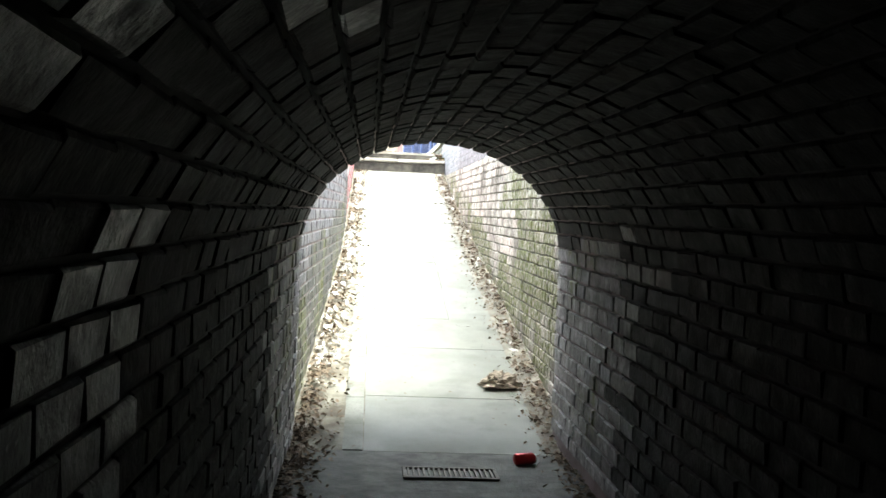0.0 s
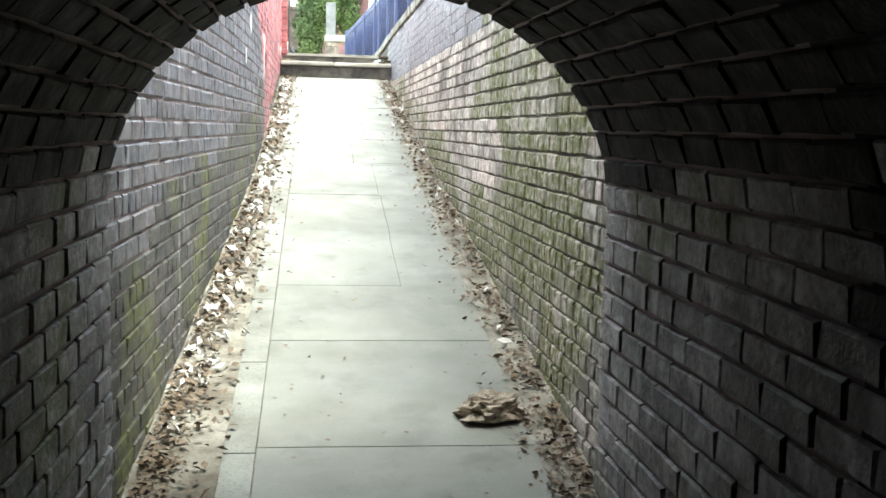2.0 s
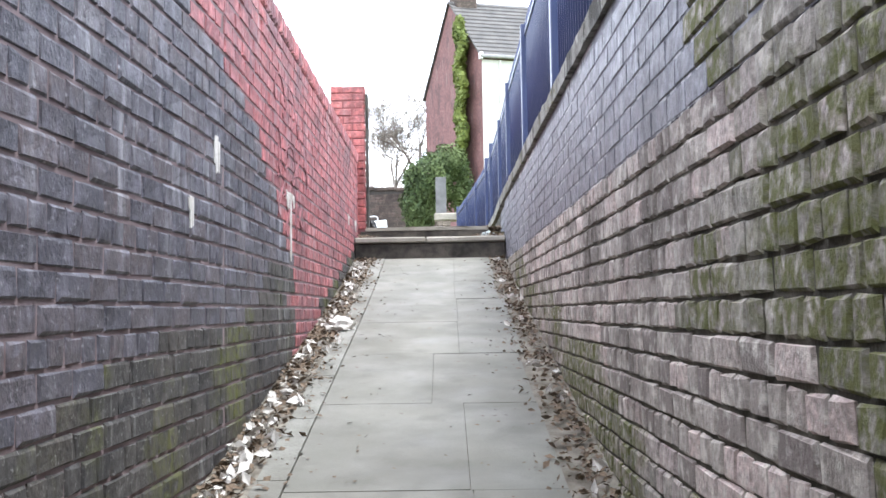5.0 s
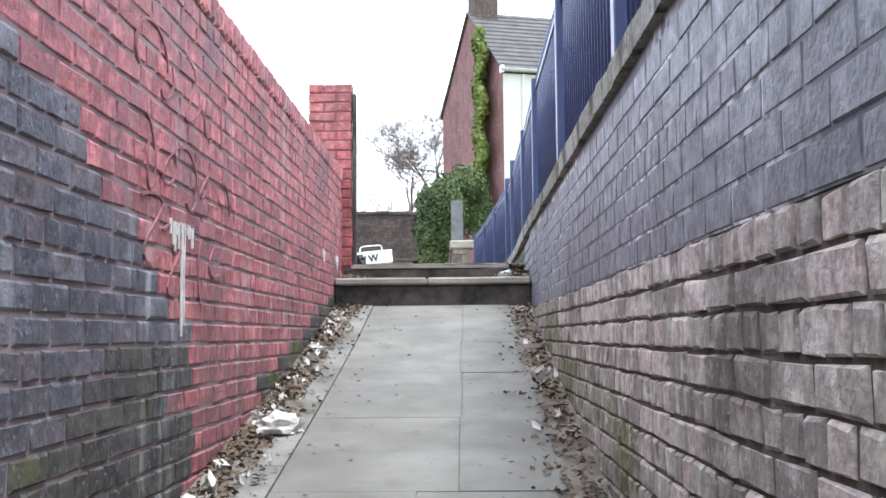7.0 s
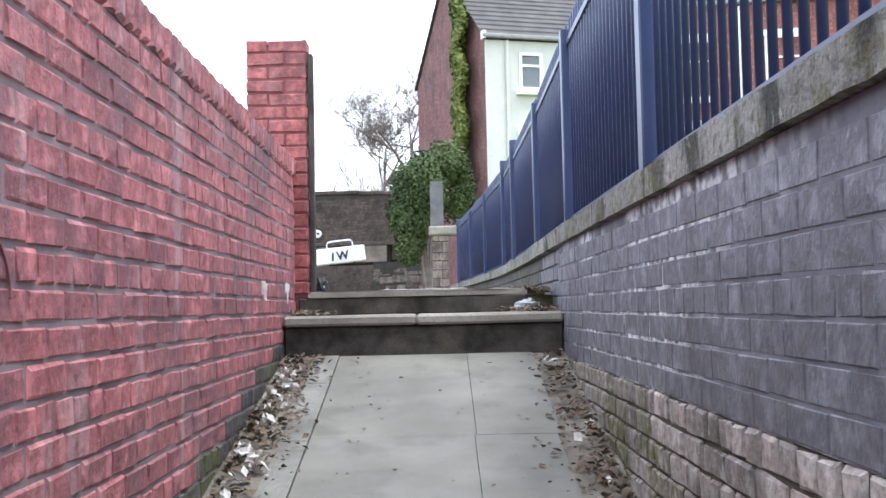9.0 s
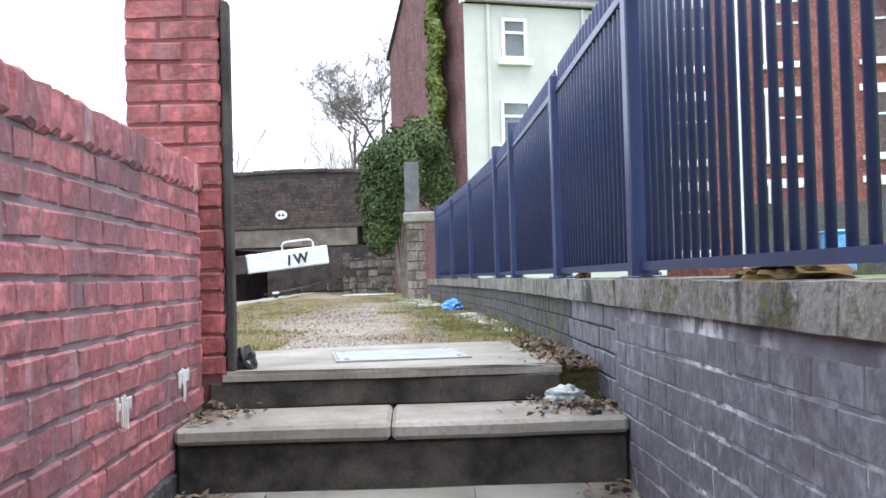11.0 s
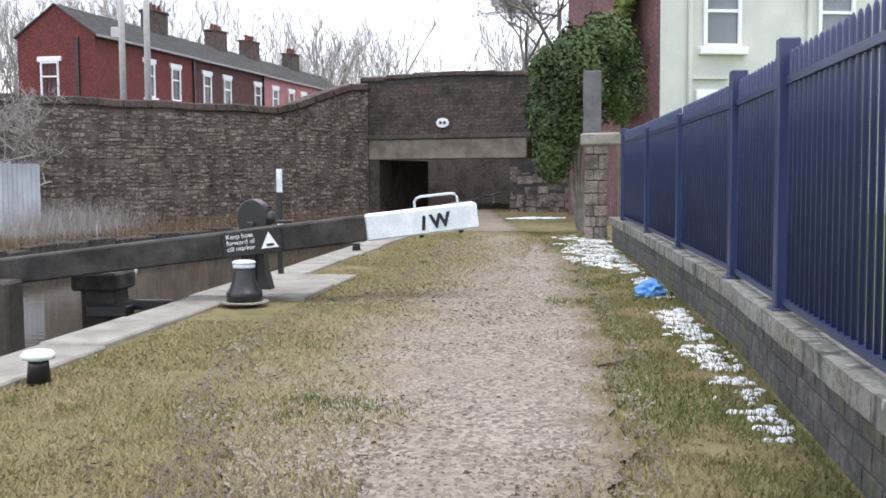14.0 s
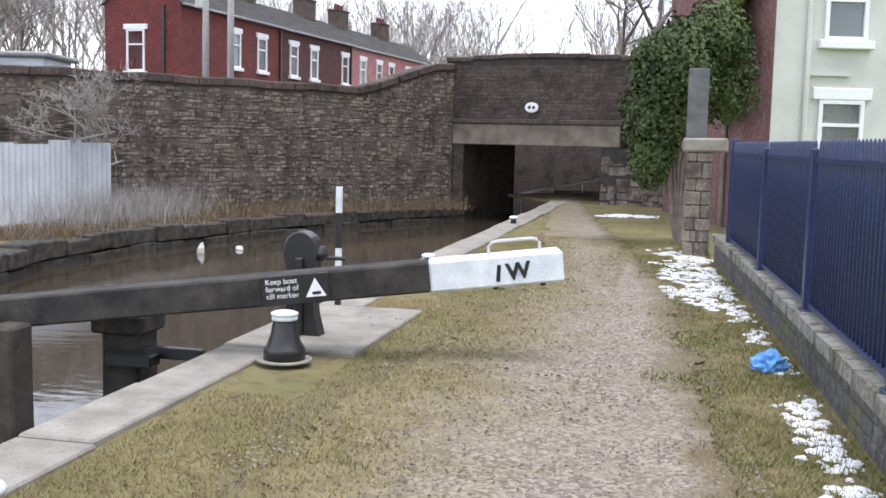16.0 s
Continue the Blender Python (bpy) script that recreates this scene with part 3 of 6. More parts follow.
def make_ramp():
    bm = bmesh.new()
    rows = []
    for i in range(41):
        y = RAMP0 + (STEP_Y + 0.05 - RAMP0) * i / 40
        z = floor_z(y) - 0.012
        rows.append([bm.verts.new(p) for p in ((XL - 0.25, y, z), (XR + 0.05, y, z), (XR + 0.05, y, z - 0.25), (XL - 0.25, y, z - 0.25))])
    for a, b in zip(rows, rows[1:]):
        for k in range(4):
            bm.faces.new((a[k], a[(k + 1) % 4], b[(k + 1) % 4], b[k]))
    bm.faces.new(rows[0])
    bm.faces.new(rows[-1])
    base = structure("floor_ramp", bm, M_gutter, "silty gutters either side of a sloping paved alley", "alley floor")
    y = RAMP0
    r = random.Random(3)
    row = 0
    while y < STEP_Y - 0.1:
        y1 = min(y + r.uniform(0.85, 1.35), STEP_Y)
        if STEP_Y - y1 < 0.4:
            y1 = STEP_Y
        cut = 0.22 if row % 2 else r.choice((0.06, 0.23))
        if y < 10.0:
            part("slab", sloped(bmesh.new(), -0.4935, 0.60, y + 0.002, y1 - 0.002, r.uniform(-0.002, 0.003), 0.05), M_slab, base)
            y = y1
            row += 1
            continue
        for a, b, s in ((-0.495, cut, 0), (cut, 0.60 + r.uniform(-0.03, 0.03), r.choice((0, 0.12)))):
            bm = sloped(bmesh.new(), a + 0.0015, b - 0.0015, y + 0.002, y1 - 0.002, r.uniform(-0.002, 0.003), 0.05)
            part("slab", bm, M_slab, base)
        y = y1
        row += 1
    y = RAMP0
    while y < STEP_Y - 0.05:
        y1 = min(y + 0.914, STEP_Y)
        part("kerb_stone", sloped(bmesh.new(), -0.62, -0.50, y + 0.004, y1 - 0.004, 0.006, 0.09), M_kerb, base)
        y = y1


make_ramp()


# ---- steps and top slab ----
def uneven(bm, amount, cuts=0):
    if cuts:
        bmesh.ops.subdivide_edges(bm, edges=bm.edges[:], cuts=cuts, use_grid_fill=True)
    for v in bm.verts:
        n = noise.noise_vector(v.co * 3.1)
        v.co += Vector((n.x * 0.5, n.y, n.z * 0.6)) * amount
    return bm


def make_steps():
    st = thing("stone_steps", "worn stone steps with black-stained risers at the head of the ramp", "steps")
    zf = floor_z(STEP_Y)
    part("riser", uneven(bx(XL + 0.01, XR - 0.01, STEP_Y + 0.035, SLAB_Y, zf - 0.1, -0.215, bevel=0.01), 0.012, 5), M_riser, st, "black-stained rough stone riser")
    for a, b in ((XL + 0.01, -0.06), (-0.055, XR - 0.01)):
        part("tread", uneven(bx(a, b, STEP_Y, SLAB_Y + 0.02, -0.21, -0.15, bevel=0.014), 0.006, 3), M_step, st)
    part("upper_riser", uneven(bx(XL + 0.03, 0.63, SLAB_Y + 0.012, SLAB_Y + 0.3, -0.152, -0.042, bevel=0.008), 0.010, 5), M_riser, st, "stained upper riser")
    bm = bmesh.new()
    prism(bm, [(-0.75, SLAB_Y), (0.0, SLAB_Y - 0.01), (0.62, SLAB_Y + 0.02), (0.66, 21.0), (0.55, 21.3), (0.57, 22.1), (0.1, 22.08), (-0.45, 21.99), (-0.8, 21.85), (-0.93, 21.6), (-0.82, 21.2), (-0.73, 20.9)], -0.04, 0.0)
    bmesh.ops.bevel(bm, geom=[e for e in bm.edges if all(v.co.z > -0.01 for v in e.verts)], offset=0.015, segments=2, affect='EDGES')
    bmesh.ops.subdivide_edges(bm, edges=[e for e in bm.edges if e.calc_length() > 0.08 and abs(e.verts[0].co.z - e.verts[1].co.z) < 0.005], cuts=4)
    for v in bm.verts:
        k = noise.noise_vector(v.co * 7.0)
        v.co += Vector((k.x * 0.02, k.y * 0.02, 0))
    structure("landing_slab", bm, M_step, "broad worn concrete landing slab at the top of the steps", "landing")
    pl = thing("access_cover", "pale galvanised steel access cover set in the landing slab", "cover", m=pose(-0.04, 21.21, 0.002, 0, 0, 6))
    part("plate", bx(-0.285, 0.285, -0.27, 0.27, 0.0, 0.008, bevel=0.003), M_plate, pl)
    for a in ((-0.30, -0.288, -0.285, 0.285), (0.288, 0.30, -0.285, 0.285), (-0.287, 0.287, -0.285, -0.273), (-0.287, 0.287, 0.273, 0.285)):
        part("frame_bar", bx(*a, 0.0, 0.006), M_grey, pl)
    for sx in (-0.25, 0.25):
        for sy in (-0.24, 0.24):
            part("bolt", rings(bmesh.new(), [(0.012, 0.006), (0.012, 0.012), (0.006, 0.014)], 8, pose(sx, sy, 0)), M_grey, pl)


make_steps()

# ---- alley walls ----
LTOP = 0.84
BEND = 13.5


def left_x(y):
    return XL - 0.13 * max(0.0, (BEND - y) / (BEND - PORTAL))



def left_pick(c, z):
    y = PORTAL + c
    if z < floor_z(y) - 0.09:
        return None
    edge = 12.6 + max(0.0, 0.3 - z) * 6.0 if z > 0.02 else 14.42 + min(1.1, (0.02 - z) * 1.55)
    edge += noise.noise(Vector((y * 1.5, z * 4, 3))) * 0.25
    low = z - floor_z(y)
    if y > edge and not (low < 0.12 and y > 17):
        return M_red, 0.006, 0.006, 0.0045
    if low < 0.85 - 0.05 * (y - 8) + noise.noise(Vector((y, z * 2, 7))) * 0.4:
        return M_darkmoss, 0.008, 0.006, 0.004
    return M_dark, 0.007, 0.006, 0.004


def right_pick(c, z):
    y = PORTAL + c
    if z < floor_z(y) - 0.09:
        return None
    n = noise.noise(Vector((y * 0.8, z * 2, 5)))
    if z > -0.41 and y > 11.4 + n:
        return M_blue, 0.003, 0.003, 0.0022
    if y < 11.3 + n * 1.6 or z - floor_z(y) < 0.35 + n * 0.2:
        return M_mossy, 0.010 if z < -0.41 else 0.006, 0.006, 0.0045
    return M_rough, 0.010, 0.006, 0.0045


def make_alley_walls():
    # the wall bends slightly where the alley widens towards the tunnel
    bm = bmesh.new()
    prism(bm, [(left_x(PORTAL) - 0.3, PORTAL), (left_x(PORTAL), PORTAL), (XL, BEND), (XL, SLAB_Y + 0.02), (XL - 0.32, SLAB_Y + 0.02), (XL - 0.32, BEND)], -3.2, LTOP - 0.005)
    wl = structure("wall_west", bm, M_mortar_r, "alley brick wall, dark paint then red paint, with brick coping", "wall")
    z0 = LTOP - 0.115 - 44 * COURSE
    ba = Vector((XL - left_x(PORTAL), BEND - PORTAL, 0))
    ps = courses((left_x(PORTAL), PORTAL, 0), ba, (ba.y, -ba.x, 0), ba.length, z0, LTOP - 0.11, COURSE, BRICK, left_pick)
    ps += courses((XL, BEND, 0), (0, 1, 0), (1, 0, 0), SLAB_Y + 0.02 - BEND, z0, LTOP - 0.11, COURSE, BRICK, lambda c, z: left_pick(c + BEND - PORTAL, z))
    y = PORTAL
    while y < SLAB_Y:
        m = face_matrix(Vector((left_x(y) + 0.018, y + COURSE / 2, LTOP - 0.055)), (0, 1, 0), (1, 0, 0), rng.uniform(-0.02, 0.02))
        ps.append((m, (COURSE - 0.012, 0.118, 0.2, 0.012, 0.007), M_red if y > 12.7 else M_dark))
        y += COURSE
    lay(ps, wl, "brick", Vector((XL, 16.2, -0.4)), 300)

    bm = bmesh.new()
    box(bm, XR, XR + 0.24, PORTAL, 20.3, -0.41, 0.235)
    wr = structure("wall_east", bm, M_mortar, "alley retaining wall, smooth blue-grey bricks above rough weathered bricks", "wall")
    ps = courses((XR, PORTAL, 0), (0, 1, 0), (-1, 0, 0), 20.3 - PORTAL, -0.41, 0.24, COURSE, BRICK, right_pick, joint=0.008)
    lay(ps, wr, "brick", Vector((XR, 16.5, -0.1)), 300)
    wb = structure("wall_east_base", bx(XR, XR + 0.24, PORTAL, 20.3, -3.2, -0.414), M_mortar_m, "rough weathered lower brickwork with deep open joints", "wall")
    ps = courses((XR, PORTAL, 0), (0, 1, 0), (-1, 0, 0), 20.3 - PORTAL, -0.41 - 30 * COURSE, -0.405, COURSE, BRICK, right_pick, joint=0.010, rows_head=2, upright=0.02)
    lay(ps, wb, "brick", Vector((XR, 14.0, -0.8)), 300)


def pier_bricks():
    """A free-standing brick pier one and a half bricks square."""
    x0, x1, y0, y1, top = -1.12, -0.738, SLAB_Y + 0.03, 20.75, 1.60
    bm = bx(x0 + 0.006, x1 - 0.006, y0 + 0.006, y1 - 0.006, -0.12, top - 0.03)
    pier = tagged(part("brick_pier", bm, M_mortar_p), "tall red-painted brick gate pier beside the steps", "pier")
    ps = []
    k = 0
    z = -0.02
    while z < top - 0.05:
        for p0, u, n, ln in (((x0, y0, 0), (1, 0, 0), (0, -1, 0), x1 - x0), ((x1, y0, 0), (0, 1, 0), (1, 0, 0), y1 - y0),
                             ((x0, y1, 0), (1, 0, 0), (0, 1, 0), x1 - x0), ((x0, y0, 0), (0, 1, 0), (-1, 0, 0), y1 - y0)):
            cut = ln * (0.64 if k % 2 else 0.36)
            for a, b in ((0.0, cut), (cut, ln)):
                p = Vector(p0) + Vector(u) * (a + b) / 2 + Vector(n) * rng.uniform(-0.002, 0.004)
                p.z = z + COURSE / 2
                ps.append((face_matrix(p, u, n, rng.uniform(-0.006, 0.006)), (b - a - 0.008, COURSE - 0.010, 0.03, 0.007, 0.004), M_pier))
        z += COURSE
        k += 1
    lay(ps, pier, "brick", Vector((x1, y0, 0.5)), 300)
    part("cap", bx(x0, x1, y0, y1, top - 0.03, top, bevel=0.008), M_pier, pier)
    post = thing("timber_post", "thin blackened timber post fixed against the brick pier", "post")
    part("post", uneven(bx(-0.729, -0.698, 20.615, 20.69, 0.0, 1.52, bevel=0.006), 0.004, 4), M_beam, post)


make_alley_walls()
pier_bricks()


# ---- coping and low wall along the towpath ----
def ribbon(bm, y0, y1, off0, off1, z0, z1, gap=0.0):
    n = max(1, int((y1 - y0) / 0.5))
    rows = []
    for i in range(n + 1):
        y = y0 + gap + (y1 - y0 - 2 * gap) * i / n
        x = edge_x(y)
        rows.append([bm.verts.new((x + o, y, z)) for o, z in ((off0, z0), (off1, z0), (off1, z1), (off0, z1))])
    for a, b in zip(rows, rows[1:]):
        for k in range(4):
            bm.faces.new((a[k], a[(k + 1) % 4], b[(k + 1) % 4], b[k]))
    bm.faces.new(rows[0][::-1])
    bm.faces.new(rows[-1])
    return bm


def make_low_wall():
    wall = structure("wall_towpath", ribbon(bmesh.new(), 20.3, 35.6, 0.02, 0.24, -0.2, 0.235), M_mortar_d, "low grey brick wall under the railings along the towpath", "wall")
    ps = []
    z, k = -0.16, 0
    while z < 0.2:
        y = 20.3 - (k % 2) * BRICK / 2
        while y < 35.5:
            a, b = max(y, 20.3), min(y + BRICK, 35.6)
            y += BRICK
            if b - a < 0.05:
                continue
            pa, pb = Vector((edge_x(a), a, 0)), Vector((edge_x(b), b, 0))
            u = (pb - pa).normalized()
            p = (pa + pb) / 2 + Vector((0.012, 0, z + 0.05))
            ps.append((face_matrix(p, u, (-u.y, u.x, 0)), (b - a - 0.008, 0.09, 0.05, 0.005, 0.003), M_blue if a < 21.5 else M_lowbrick))
        z += 0.098
        k += 1
    lay(ps, wall, "brick", Vector((0.83, 23.0, 0)), 200)
    cop = thing("stone_coping", "grey weathered coping stones on the low wall, stained and mossy", "coping")
    y = PORTAL + 0.02
    r = random.Random(11)
    while y < 35.5:
        y1 = min(y + r.uniform(0.85, 1.05), 35.6)
        bm = ribbon(bmesh.new(), y, y1, -0.03 + r.uniform(-0.004, 0.004), 0.30, 0.238, 0.335 + r.uniform(-0.003, 0.003), 0.004)
        bmesh.ops.bevel(bm, geom=[e for e in bm.edges if e.is_manifold and e.calc_face_angle(0) > 1.0], offset=0.014, segments=1, affect='EDGES')
        bmesh.ops.subdivide_edges(bm, edges=[e for e in bm.edges if e.calc_length() > 0.2], cuts=7, use_grid_fill=True)
        for v in bm.verts:
            k = noise.noise_vector(v.co * 9.0)
            v.co += Vector((k.x * 0.010, 0, k.z * 0.005))
        part("coping_stone", bm, M_coping, cop)
        y = y1


M_lowbrick = brick_mat("grey_low_wall_brick", (0.075, 0.072, 0.07), (0.10, 0.095, 0.09), (0.085, 0.08, 0.082), 0.85, 0.3, 0.3, 0.2)
make_low_wall()


# ---- railings ----
FENCE_IN = 0.07
POSTS = (8.2, 10.6, 13.0, 15.4, 17.8, 20.1, 22.3, 24.9, 26.45, 29.0, 31.55, 34.4)
TOP = 1.56


def fence_p(y):
    return Vector((edge_x(y) + FENCE_IN, y, 0))


def make_fence():
    bar_me = None
    for n, (a, b) in enumerate(zip(POSTS, POSTS[1:])):
        gate = a > 24.5 and b < 26.5
        lab = "navy blue steel gate in the railings, with latch and hinges" if gate else "navy blue steel bow-top railing panel on the stone coping"
        pan = thing("gate" if gate else "fence", lab, "gate" if gate else "railing", "" if gate else "navy railings")
        pa, pb = fence_p(a), fence_p(b)
        u = (pb - pa).normalized()
        ang = math.atan2(u.y, u.x)
        wide = 0.10
        m = Matrix.Translation(pa + Vector((0, 0, 0.335))) @ Matrix.Rotation(ang, 4, 'Z')
        h = TOP - 0.335
        hp = h + (0.06 if 24.0 < a < 27 else -0.06)
        post = part("post", bx(-0.045, 0.045, -0.05, 0.05, 0, hp, bevel=0.006), M_navy, pan)
        post.matrix_basis = m
        if gate:
            for k in (0.45, 0.75):
                part("latch", bx(0.05, 0.13, -0.07, -0.045, k, k + 0.03, bevel=0.004, m=m), M_navy, pan)
        part("base_plate", bx(-0.075, 0.075, -0.07, 0.07, 0.0, 0.012, bevel=0.003, m=m), M_navy, pan)
        for sx in (-0.058, 0.058):
            part("bolt", rings(bmesh.new(), [(0.011, 0.012), (0.011, 0.022), (0.006, 0.025)], 6, m @ Matrix.Translation((sx, -0.05, 0))), M_steel, pan)
        ln = (pb - pa).length
        for z, dz in ((0.03, 0.02), (h - 0.16, 0.022)):
            part("rail", bx(0.046, ln - 0.046, -0.02, 0.02, z, z + dz * 1.6, m=m), M_navy, pan)
        cnt = int(ln / wide)
        if bar_me is None:
            bm = bmesh.new()
            rings(bm, [(0.0125, 0.045), (0.0125, h - 0.03), (0.009, h - 0.012), (0.003, h)], 6)
            bar_me = mesh_of("bar", bm, M_navy, True)
        for i in range(1, cnt):
            o = new("bar", bar_me)
            o.parent = pan
            o.matrix_basis = m @ Matrix.Translation((i * ln / cnt, 0, 0))
    end = thing("railing_post", "navy blue steel end post of the railings", "post")
    p = fence_p(POSTS[-1])
    part("post", bx(p.x - 0.05, p.x + 0.05, p.y - 0.05, p.y + 0.05, 0.335, TOP + 0.04, bevel=0.006), M_navy, end)
    return


make_fence()


# ---- towpath: earth, gravel path, canal edge ----
def fringe(y, k):
    return 0.16 * noise.noise(Vector((k, y * 1.1, 0))) + 0.12 * noise.noise(Vector((k, y * 3.7, 4))) + 0.07 * noise.noise(Vector((k, y * 11, 8)))


def path_l(y):
    return -1.65 + 0.75 * math.exp(-((y - 22) / 1.8) ** 2) - 0.35 * math.exp(-((y - 26.5) / 2.5) ** 2) - max(0.0, y - 32) * 0.10 + fringe(y, 3)


def path_r(y):
    return 0.10 - max(0.0, y - 26) * 0.05 - max(0.0, y - 32) * 0.09 + fringe(y, 9)


def strip(left, right, y0, y1, z, nx, ny, lump=0.0, seed=0.0):
    bm = bmesh.new()
    rows = []
    for j in range(ny + 1):
        y = y0 + (y1 - y0) * j / ny
        rows.append([])
        for i in range(nx + 1):
            x = left(y) + (right(y) - left(y)) * i / nx
            e = min(i, nx - i) / nx
            rows[-1].append(bm.verts.new((x, y, z + lump * min(1, e * 5) * noise.noise(Vector((x * 2.5, y * 2.5, seed))))))
    for a, b in zip(rows, rows[1:]):
        for i in range(nx):
            bm.faces.new((a[i], a[i + 1], b[i + 1], b[i]))
    return bm


CANAL_X = -3.32
structure("towpath", strip(lambda y: CANAL_X + 0.35, lambda y: edge_x(min(y, 35.6)) + 0.05, 20.9, 56.0, -0.045, 24, 160, 0.014, 1), M_ground, "trodden earth verge of the towpath with thin winter grass", "ground")
structure("path", strip(path_l, path_r, 21.9, 55.5, -0.027, 10, 500, 0.006, 2), M_gravel, "compacted grey-brown gravel towpath", "path")


def make_canal():
    bm = bmesh.new()
    prism(bm, [(-60, 20.0), (CANAL_X, 20.0), (CANAL_X, 75), (-60, 75)], -0.72, -0.66)
    structure("water", bm, M_water, "still brown canal water", "water")
    edge = structure("canal_edge", bx(CANAL_X + 0.02, CANAL_X + 0.4, 20.7, 56, -2.0, -0.10), M_riser, "stone canal bank wall", "canal wall")
    y, r = 20.7, random.Random(5)
    while y < 55.5:
        ln = r.uniform(0.9, 1.5)
        w = 0.42 + r.uniform(-0.02, 0.02) + (0.0 if not 26.9 < y < 29.6 else 0.55)
        p = bx(CANAL_X - 0.01, CANAL_X + w, y + 0.006, min(y + ln, 56) - 0.006, -0.16, 0.0 + r.uniform(-0.02, 0.005), bevel=0.012)
        part("coping_stone", p, M_step, edge)
        y += ln
    # lock side recess wall ends at the gate
    bm = bmesh.new()
    prism(bm, [(-9.3, 33.0), (-9.95, 35.6), (-9.9, 38.3), (-8.75, 43.1), (-7.3, 46.6), (-5.9, 49.2), (-5.9, 54), (-30, 54), (-30, 33.0)], -1.9, -0.27)
    bmesh.ops.subdivide_edges(bm, edges=bm.edges[:], cuts=2)
    structure("far_bank", bm, M_bankearth, "raised far canal bank with dead grass", "bank")
    kerb = thing("bank_wall", "crumbling dark stone edge of the far canal bank", "canal wall")
    pts = [(-9.25, 32.9), (-9.9, 35.6), (-9.85, 38.3), (-8.7, 43.1), (-7.25, 46.6), (-5.85, 49.2)]
    r = random.Random(8)
    for (xa, ya), (xb, yb) in zip(pts, pts[1:]):
        ln = math.hypot(xb - xa, yb - ya)
        n = int(ln / 0.62)
        for k in range(n):
            for lay_no, (z0, z1) in enumerate(((-1.1, -0.52), (-0.515, -0.24))):
                m = Matrix.Translation((xa + (xb - xa) * (k + 0.5) / n, ya + (yb - ya) * (k + 0.5) / n, 0)) @ Matrix.Rotation(math.atan2(yb - ya, xb - xa) + r.uniform(-0.05, 0.05), 4, 'Z')
                w = ln / n
                bm = bx(-w / 2 + 0.01, w / 2 - 0.01, -0.14 + r.uniform(-0.05, 0.03), 0.3, z0, z1 + r.uniform(-0.05, 0.03), bevel=0.02, m=m)
                part("stone", bm, M_riser, kerb)


M_bankearth = plain("dead_grass_bank", (0.20, 0.155, 0.09), (0.12, 0.095, 0.055), 0.95, 0, 2.5, 1.0, 0.2, 30)
make_canal()


# ---- bridge ----
def stones(p0, u, n, length, z0, top, hmin, hmax, wmin, wmax, mat, seed, hole=None):
    """Random coursed rubble on a face."""
    r = random.Random(seed)
    u, n = Vector(u).normalized(), Vector(n).normalized()
    out = []
    z = z0
    while True:
        h = r.uniform(hmin, hmax)
        s = -r.uniform(0, wmax)
        any_in = False
        while s < length:
            w = r.uniform(wmin, wmax)
            a, b = max(0, s), min(length, s + w)
            s += w
            if b - a < 0.06 or z + h > top((a + b) / 2):
                continue
            if hole and hole((a + b) / 2, z + h / 2):
                continue
            any_in = True
            p = Vector(p0) + u * (a + b) / 2 + n * r.uniform(-0.005, 0.02)
            p.z = z + h / 2 + r.uniform(-0.22, 0.22) * h
            out.append((face_matrix(p, u, n, r.uniform(-0.06, 0.06)), (round((b - a) * 40) / 40 - 0.010, h - 0.014, 0.06, 0.014, 0.01), mat))
        z += h
        if z > 8 or (not any_in and z > z0 + 1.0 and z > max(top(q * length / 20) for q in range(21))):
            return out


BR0, BR1 = Vector((-5.85, 49.2, 0)), Vector((-2.05, 48.3, 0))
BU = (BR1 - BR0).normalized()
BN = Vector((BU.y, -BU.x, 0))
BH = 1.42


def smooth(a, b, x):
    t = max(0.0, min(1.0, (x - a) / (b - a)))
    return t * t * (3 - 2 * t)


def wall_block(p, u, n, ln, thick, z0, tops, mat, name, label, cat):
    bm = bmesh.new()
    rows = []
    for i, (s, top) in enumerate(tops):
        q = p + u * s
        b = q - n * thick
        rows.append([bm.verts.new((q.x, q.y, z0)), bm.verts.new((b.x, b.y, z0)), bm.verts.new((b.x, b.y, top)), bm.verts.new((q.x, q.y, top))])
    for a, b in zip(rows, rows[1:]):
        for k in range(4):
            bm.faces.new((a[k], a[(k + 1) % 4], b[(k + 1) % 4], b[k]))
    bm.faces.new(rows[0][::-1])
    bm.faces.new(rows[-1])
    return structure(name, bm, mat, label, cat)


